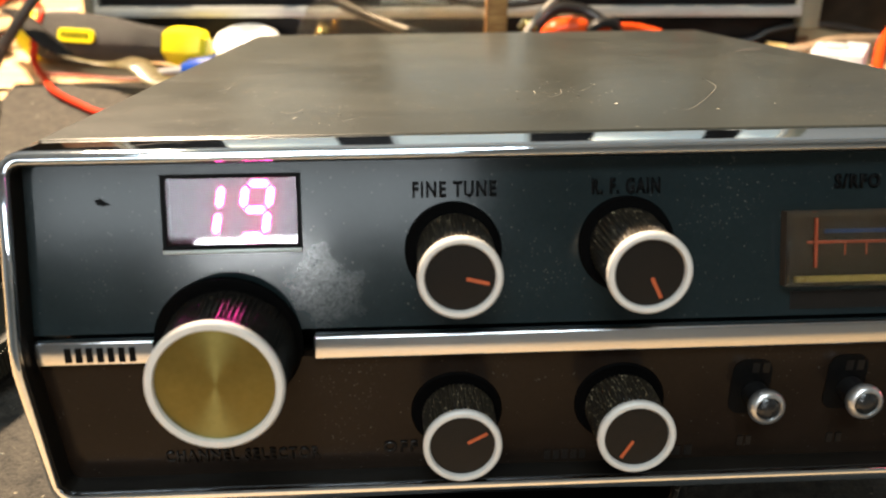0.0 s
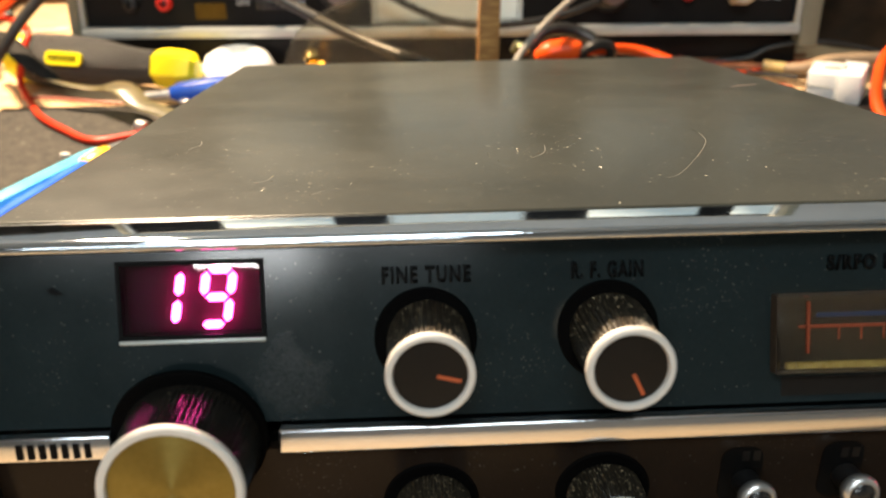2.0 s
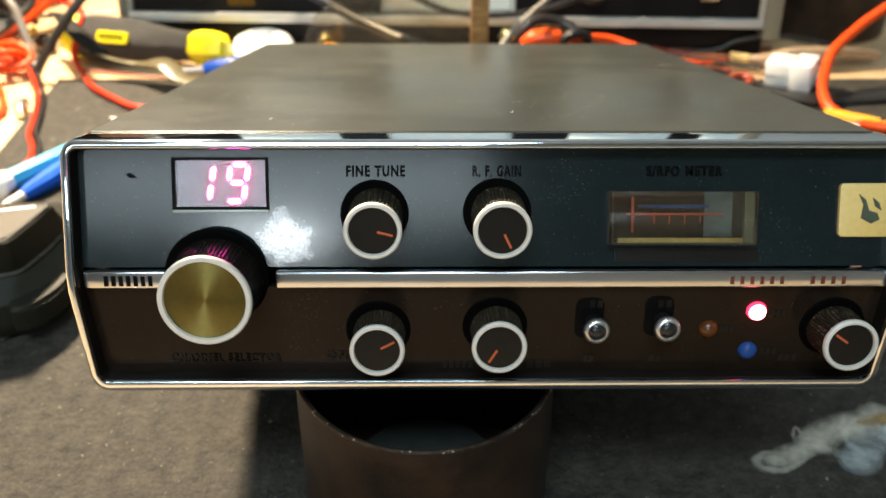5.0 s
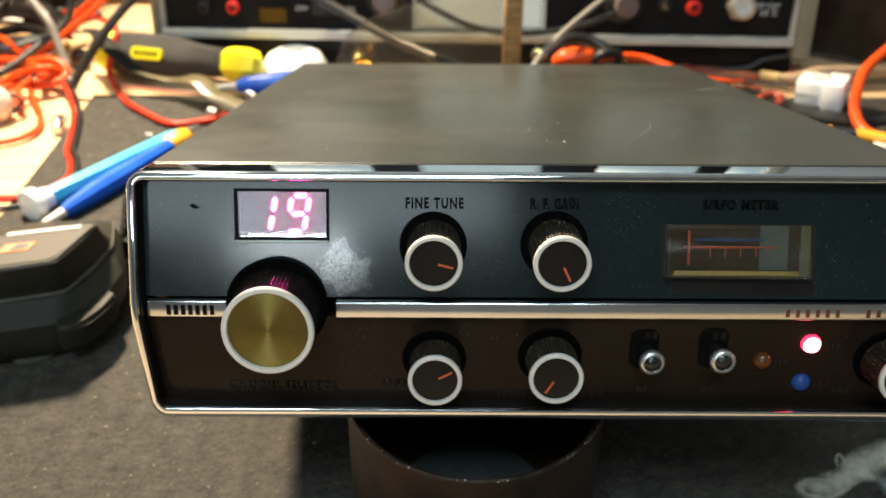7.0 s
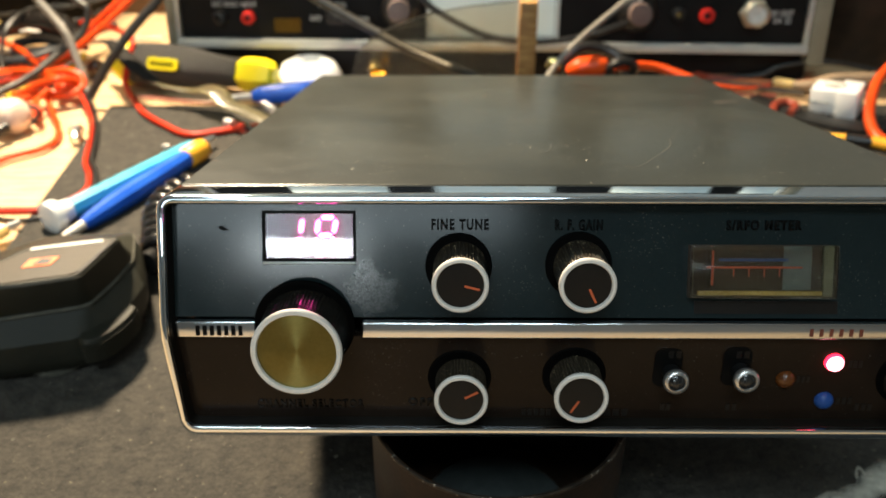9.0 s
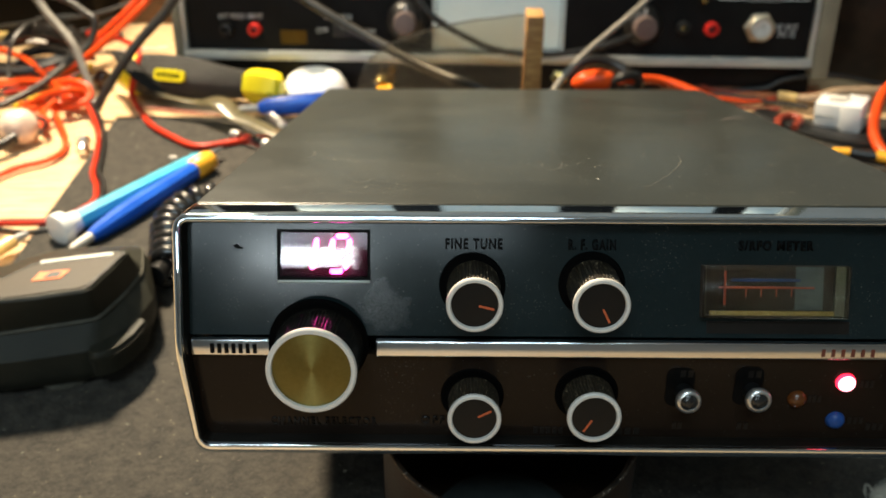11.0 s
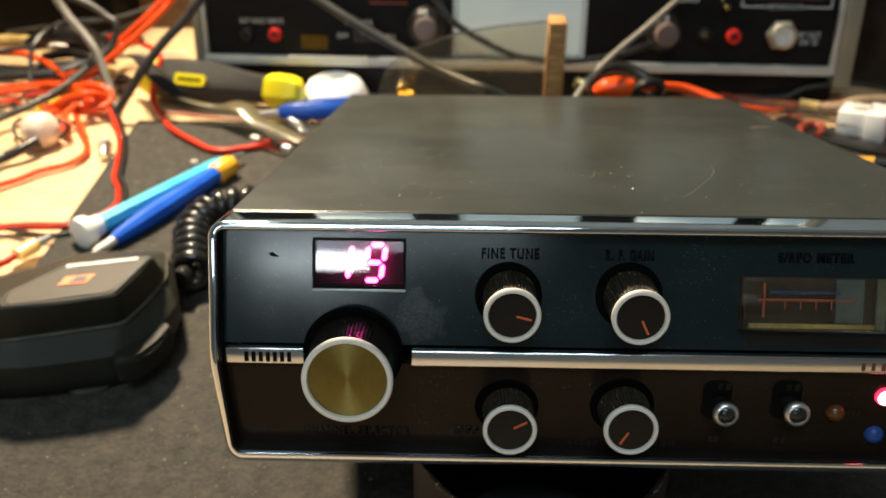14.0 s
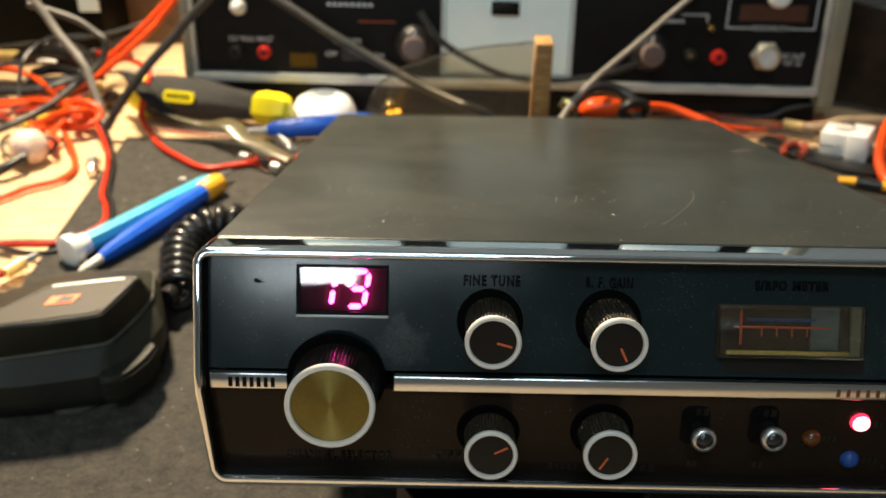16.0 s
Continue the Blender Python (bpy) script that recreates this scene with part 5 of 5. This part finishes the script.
part("cap", lathe([(0.0040, 0.0), (0.0044, 0.002), (0.0044, 0.008), (0.0038, 0.009)], 20), "amber", guard, "amber plastic cap", m=pose(-0.0300, 0.2880, 0.0270))
part("cap_stem", lathe([(0.0030, 0.0), (0.0030, 0.028)], 16), "steel", guard, m=pose(-0.0300, 0.2880, 0.0))
part("nut", lathe([(0.0030, 0.0), (0.0046, 0.001), (0.0046, 0.005), (0.0030, 0.006), (0.0024, 0.010)], 6), "brass", guard, "brass nut", m=pose(0.0640, 0.3000, 0.0370) @ FRONT, smooth=20)
part("nut_post", lathe([(0.0024, 0.0), (0.0024, 0.037)], 12), "brass", guard, m=pose(0.0640, 0.3010, 0.0))
part("foot", box(-0.0475, 0.0680, 0.2980, 0.3100, 0.0, 0.0040, 0.0005), "black", guard)
cable("grey_rod_lead", mm([(158, 380, 88), (130, 360, 72), (107, 340, 59), (80, 310, 48), (62, 281, 41), (56, 267, 33), (57, 252, 17), (61, 244, 3)]), 0.0016, "pale_wire", "pale grey lead bending down behind the radio")

# ---- the service instrument at the back: u along its face, v up it ----
RIG = pose(-0.166, 0.380, 0.012, 0, 0, -2) @ pose(0, 0, 0, -8, 0, 0)
rig = thing("signal_generator", "wide black-faced radio service instrument with olive case", "instrument", RIG)
W, H = 0.4010, 0.150
part("case", box(0.003, W - 0.003, 0.006, 0.27, 0.002, H, 0.003), "rig_case", rig)
part("side_rail", box(-0.0035, 0.0020, -0.004, 0.27, 0.0, H + 0.002, 0.0012), "rig_case", rig, "olive side rail")
part("side_rail", box(W - 0.0075, W + 0.003, -0.004, 0.27, 0.0, H + 0.002, 0.0012), "rig_case", rig, "olive side rail")
part("face_panel", box(0.002, W - 0.008, 0.0, 0.006, 0.006, H - 0.004), "rig_face", rig, "black front panel", smooth=0)
part("lower_trim", box(0.0022, W - 0.0078, -0.0045, 0.004, 0.0070, 0.0125, 0.0008), "rig_trim", rig, "grey metal trim bar")
part("side_trim", box(0.0022, 0.0050, -0.0035, 0.001, 0.0126, H - 0.006, 0.0005), "rig_trim", rig)
part("side_trim", box(W - 0.0105, W - 0.0078, -0.0035, 0.001, 0.0126, H - 0.006, 0.0005), "rig_trim", rig)
# solid dark block fills the shaded recess and feet below the case
part("underside_shade", box(0.004, W - 0.004, 0.006, 0.26, -0.013, 0.0066, 0.001), "rig_face", rig, "dark block in place of the feet and shaded recess under the case")
pl = part("pale_plate", box(0.1605, 0.2400, -0.0012, 0.0, 0.0145, H - 0.006), "plate", rig, "pale grey plate", smooth=0)
pieces("border", ((0.1594, 0.1604, -0.0014, 0.0, 0.0140, H - 0.006), (0.2401, 0.2411, -0.0014, 0.0, 0.0140, H - 0.006),), "rig_trim", pl)
pieces("border", ((0.1617, 0.1622, -0.0016, -0.0011, 0.0155, H - 0.006), (0.2384, 0.2389, -0.0016, -0.0011, 0.0155, H - 0.006), (0.1622, 0.2384, -0.0016, -0.0011, 0.0155, 0.0160),), "rig_face", pl)


def rig_jack(u, v, ring, hole="black", r=0.0042):
    j = part("jack", lathe([(r, 0.0), (r, 0.003), (r * 0.85, 0.005), (r * 0.5, 0.0052), (r * 0.42, 0.0040), (r * 0.42, 0.001)], 28), ring, rig, m=pose(u, 0, v) @ FRONT)
    part("socket", lathe([(r * 0.45, 0.0005), (r * 0.4, 0.0015), (0.0001, 0.0016)], 16), hole, j, m=pose(u, 0, v) @ FRONT)


rig_jack(0.0480, 0.0254, "red_plastic")
rig_jack(0.0303, 0.0253, "black")
rig_jack(0.3130, 0.0301, "black", "brass")
rig_jack(0.3302, 0.0295, "red_plastic", r=0.0046)
n_conn = part("coaxial_socket", lathe([(0.0088, 0.0), (0.0092, 0.001), (0.0092, 0.003), (0.0080, 0.0035)], 6), "pale_brass", rig, "nickel-brass coaxial socket", m=pose(0.3585, 0, 0.0310) @ FRONT, smooth=20)
part("barrel", lathe([(0.0072, 0.0030), (0.0076, 0.0050), (0.0072, 0.0058), (0.0076, 0.0062), (0.0072, 0.0068), (0.0074, 0.0086), (0.0066, 0.0090), (0.0056, 0.0088), (0.0054, 0.006)], 32), "pale_brass", n_conn, m=pose(0.3585, 0, 0.0310) @ FRONT)
part("insulator", lathe([(0.0055, 0.006), (0.0055, 0.0080), (0.0022, 0.0080), (0.0020, 0.0066), (0.0001, 0.0066)], 24), "white_dirty", n_conn, m=pose(0.3585, 0, 0.0310) @ FRONT)


def rig_knob(u, v):
    k = part("knob", lathe([(0.0125, 0.0), (0.0120, 0.0020), (0.0085, 0.0050), (0.0072, 0.0060)], 36), "black", rig, "black skirted knob with metal cap", m=pose(u, 0, v) @ FRONT)
    part("barrel", lathe([(0.0070, 0.0055), (0.0070, 0.0135), (0.0064, 0.0143)], 60, 30, 0.0005, (0, 1)), "rig_knob", k, m=pose(u, 0, v) @ FRONT)
    part("cap", lathe([(0.0062, 0.0140), (0.0060, 0.0147), (0.0001, 0.0148)], 32), "rig_knob", k, m=pose(u, 0, v) @ FRONT)
    part("pointer", box(-0.0008, 0.0008, -0.0026, -0.0020, 0.0078, 0.0120), "print", k, m=pose(u, -0.001, v, 20, 0, 0))


rig_knob(0.1432, 0.0320)
rig_knob(0.2885, 0.0312)
face_m = lambda u, v: pose(u, 0, v)
writing("lettering", "EXT MOD INPUT", 0.0275, 0.0032, face_m(0.0396, 0.0332), "print", rig)
writing("lettering", "OFF", 0.0070, 0.0030, face_m(0.0903, 0.0252), "print", rig)
writing("lettering", "ON", 0.0056, 0.0030, face_m(0.1205, 0.0252), "print", rig)
writing("lettering", "POWER", 0.0170, 0.0032, face_m(0.1010, 0.0335), "print", rig)
writing("lettering", "RF OUT", 0.0128, 0.0034, face_m(0.3760, 0.0309), "print", rig)
writing("lettering", "50 \u03a9", 0.0100, 0.0034, face_m(0.3760, 0.0268), "print", rig)
writing("lettering", "MICROVOLTS", 0.0205, 0.0030, face_m(0.3590, 0.0473), "print", rig)
sw = part("slide_switch", box(0.0970, 0.1125, -0.0010, 0.0, 0.0215, 0.0285, 0.0003), "black", rig)
part("slider", box(0.1020, 0.1075, -0.0045, -0.0010, 0.0228, 0.0272, 0.0005), "black", sw)
part("rust_label", box(0.0640, 0.0805, -0.0006, 0.0, 0.0165, 0.0250), "amber_glass", rig, "dark amber window")
pieces("mark", ((0.3328, 0.3335, -0.0004, 0.0, 0.0468, 0.0680), (0.3855, 0.3862, -0.0004, 0.0, 0.0468, 0.0680), (0.3335, 0.3480, -0.0004, 0.0, 0.0468, 0.0475), (0.3700, 0.3855, -0.0004, 0.0, 0.0468, 0.0475),), "print", rig, "printed bracket lines")
pieces("mark", ((0.3050, 0.3210, -0.0004, 0.0, 0.0540, 0.0546), (0.3210, 0.3216, -0.0004, 0.0, 0.0500, 0.0546),), "print", rig)
part("slot_window", box(0.3400, 0.3800, -0.0008, 0.0, 0.0515, 0.0610), "dial_rust", rig, "rust-red dial window")
part("lever", lathe([(0.0016, 0.0), (0.0016, 0.006), (0.0022, 0.008), (0.0012, 0.010)], 16), "brass", rig, m=pose(0.3224, 0, 0.0472) @ FRONT)
part("screw", lathe([(0.0070, 0.0), (0.0066, 0.004), (0.0050, 0.006), (0.001, 0.0065)], 28), "white", rig, "pale knob", m=pose(0.3620, 0, 0.0660) @ FRONT)
part("pilot_lamp", lathe([(0.0050, 0.0), (0.0048, 0.003), (0.0030, 0.006), (0.001, 0.007)], 24), "white", rig, m=pose(0.0332, 0, 0.0526) @ FRONT)
bars("mark", 8, 0.0885, 0.1180, 0.0545, 0.0565, 0.0, "print", rig)
part("mark", box(0.1080, 0.1310, -0.0003, 0.0, 0.0452, 0.0458), "pointer", rig)
bars("mark", 6, 0.2930, 0.3080, 0.0492, 0.0512, 0.0, "print", rig)
part("plate_clip", box(0.1900, 0.2070, -0.0040, -0.0012, 0.0515, 0.0600, 0.001), "rig_face", pl)

for u0, u1 in ((0.060, 0.127), (0.279, 0.345), (0.366, 0.390)):
    part("scale_panel", box(u0, u1, -0.0012, 0.0, 0.072, H - 0.010, 0.0004), "plate", rig, "pale scale panel")
# ---- things at the far left ----
bx = thing("black_case", "glossy black equipment case with metal corner", "case", pose(-0.3230, 0.4700, -0.0026))
part("body", box(-0.14, 0.070, 0.0, 0.20, 0.0, 0.150, 0.004), "case_black", bx)
part("label", box(0.0540, 0.0690, -0.001, 0.0, 0.039, 0.064, 0.0003), "plate", bx, "pale blue-grey label")
crate = thing("wooden_box", "brown wooden box at the back of the bench", "box", pose(-0.2260, 0.5200, -0.0026))
part("body", box(-0.052, 0.016, 0.0, 0.12, 0.0, 0.110, 0.002), "dark_oak", crate)
grip_tool = thing("wire_stripper", "glossy black wire stripper lying in the clutter", "tool")
part("handle", tube(mm([(-300, 424, 14), (-284, 424, 20), (-266, 424, 22), (-250, 418, 18), (-240, 412, 12)]), [0.0050, 0.0105, 0.0120, 0.0090, 0.0040], 16, flat=0.75), "gloss_black", grip_tool, "glossy black handle")
part("jaw", tube(mm([(-284, 412, 10), (-266, 412, 14), (-248, 408, 12), (-234, 408, 8)]), [0.0050, 0.0062, 0.0050, 0.0020], 12, flat=0.6), "gloss_black", grip_tool, "black lower jaw")
# pale sliver stands in for the highlight on the glossy black body
part("label", tube(mm([(-277, 408, 20), (-271, 407, 21), (-264, 407, 20)]), [0.0012, 0.0018, 0.0012], 8, flat=0.5), "white_dirty", grip_tool, "pale sliver painting the highlight on the black body")
plier = thing("plier_handles", "black and yellow plier handles lying in the clutter", "pliers")
part("handle", tube(mm([(-372, 428, 15), (-342, 428, 16), (-319, 429, 16), (-293, 430, 16)]), [0.0040, 0.0044, 0.0044, 0.0036], 12), "meter_gold", plier, "amber handle")
part("pivot", tube(mm([(-293, 430, 16), (-282, 432, 15), (-270, 432, 12)]), [0.0040, 0.0060, 0.0040], 12), "gloss_black", plier, "black jaw end")

# ---- whitish flux smear on the mat ----
def flux(name, dark, light, cut, top):
    """A dried film whose cover thins out unevenly towards its edge."""
    m = surface(name, dark, light, 0.6, scale=110, fine=500, bump=0.25, bump_scale=240)
    n, l = m.node_tree.nodes, m.node_tree.links
    edge, grain, add, ramp, tc = n.new("ShaderNodeAttribute"), n.new("ShaderNodeTexNoise"), n.new("ShaderNodeMath"), n.new("ShaderNodeMapRange"), n.new("ShaderNodeTexCoord")
    edge.attribute_name = "cover"
    grain.inputs["Scale"].default_value, grain.inputs["Detail"].default_value, grain.inputs["Distortion"].default_value = 95.0, 7.0, 1.4
    l.new(tc.outputs["Object"], grain.inputs["Vector"])
    add.operation = "ADD"
    l.new(edge.outputs["Fac"], add.inputs[0])
    l.new(grain.outputs["Fac"], add.inputs[1])
    ramp.inputs[1].default_value, ramp.inputs[2].default_value, ramp.inputs[3].default_value, ramp.inputs[4].default_value = cut, cut + 0.75, 0.0, top
    l.new(add.outputs[0], ramp.inputs[0])
    l.new(ramp.outputs[0], n["Principled BSDF"].inputs["Alpha"])
    return m


M["smear"] = flux("flux_residue", (0.34, 0.33, 0.28), (0.62, 0.59, 0.50), 0.74, 0.85)
M["smear_thin"] = flux("thin_flux_residue", (0.30, 0.29, 0.24), (0.56, 0.53, 0.45), 0.84, 0.72)
M["smear_blue"] = flux("bluish_flux_residue", (0.30, 0.36, 0.38), (0.66, 0.70, 0.70), 1.06, 0.95)
M["smear_yellow"] = flux("yellowed_flux_residue", (0.22, 0.12, 0.03), (0.46, 0.32, 0.13), 0.86, 0.75)


def smear(name, points, widths, material, parent, height):
    """A thin dried film along a line, thicker in the middle and thinning to nothing at its edge."""
    path = spline(points, 14)
    n, cols = len(path), 13
    bm = bmesh.new()
    layer = bm.verts.layers.float.new("cover")
    grid = []
    for i, p in enumerate(path):
        d = (path[min(i + 1, n - 1)] - path[max(i - 1, 0)]).normalized()
        side = Vector((-d.y, d.x, 0))
        wd = float(np.interp(i / (n - 1) * (len(widths) - 1), range(len(widths)), widths))
        row = []
        for k in range(cols):
            u = 2 * k / (cols - 1) - 1
            fade = max(0.0, (1 - u * u) * min(1.0, i / 10, (n - 1 - i) / 10))
            v = bm.verts.new(p + side * (u * wd * (1 + 0.6 * noise.noise(p * 120 + Vector((0, 0, u))))) + Vector((0, 0, 0.0002 + height * fade * (0.6 + 0.8 * abs(noise.noise(p * 300 + Vector((u, 0, 3))))))))
            v[layer] = fade
            row.append(v)
        grid.append(row)
    for a, b in zip(grid, grid[1:]):
        for k in range(cols - 1):
            bm.faces.new((a[k], a[k + 1], b[k + 1], b[k]))
    return part(name, bm, material, parent, smooth=80)


stain = thing("flux_smear", "dried whitish flux smear on the dark mat", "stain")
smear("film", mm([(121, 27, 0), (127, 28, 0), (133, 30, 0), (139, 34, 0), (145, 37, 0), (151, 40, 0), (158, 42, 0), (168, 44, 0), (190, 46, 0)]), [0.0042, 0.0046, 0.0045, 0.0055, 0.0065, 0.0080, 0.0090, 0.0095, 0.011], "smear", stain, 0.0005)
smear("ring", mm([(129, 30, 0.3), (124, 30, 0.3), (120.5, 27.5, 0.3), (121, 24.5, 0.3), (126, 23.5, 0.3), (131, 25.5, 0.3), (137, 29, 0.3)]), [0.0012, 0.0017, 0.0020, 0.0021, 0.0020, 0.0017, 0.0012], "smear_thin", stain, 0.0004)
smear("wisp", mm([(134, 33, 0.2), (135, 38, 0.2), (137, 41, 0.2), (138, 37, 0.2), (141, 38, 0.2)]), [0.0006, 0.0010, 0.0008, 0.0009, 0.0006], "smear_thin", stain, 0.0003)
smear("cloud", mm([(141, 25, 0.2), (149, 28, 0.2), (158, 33, 0.2), (170, 35, 0.2), (192, 36, 0.2)]), [0.005, 0.009, 0.011, 0.013, 0.014], "smear_blue", stain, 0.0005)
smear("stain_patch", mm([(155, 42, 0.7), (161, 43, 0.7), (168, 44, 0.7), (178, 45, 0.7)]), [0.002, 0.0035, 0.0045, 0.004], "smear_yellow", stain, 0.0004)

# ---- crumbs of solder and dust on the mat ----
bm = bmesh.new()
rng = random.Random(7)
for k in range(175):
    x, y = rng.uniform(-0.185, 0.24), rng.uniform(-0.02, 0.31)
    if k < 40:
        x, y = rng.uniform(-0.18, -0.02), rng.uniform(0.0, 0.10)
    if k >= 130:
        x, y = rng.uniform(-0.19, -0.10), rng.uniform(0.235, 0.325)
    r = 0.00016 + 0.00042 * rng.random() ** 3
    vs = [bm.verts.new((x + r * rng.uniform(-1.6, 1.6), y + r * rng.uniform(-1.6, 1.6), 0.0001 + (r if i == 3 else 0.0))) for i in range(4)]
    for f in ((0, 1, 2), (0, 1, 3), (1, 2, 3), (2, 0, 3)):
        bm.faces.new([vs[i] for i in f])
tagged(part("bench_crumbs", bm, "scratch", smooth=0), "pale crumbs of solder, plastic and dust on the mat", "debris", kind="stuff")
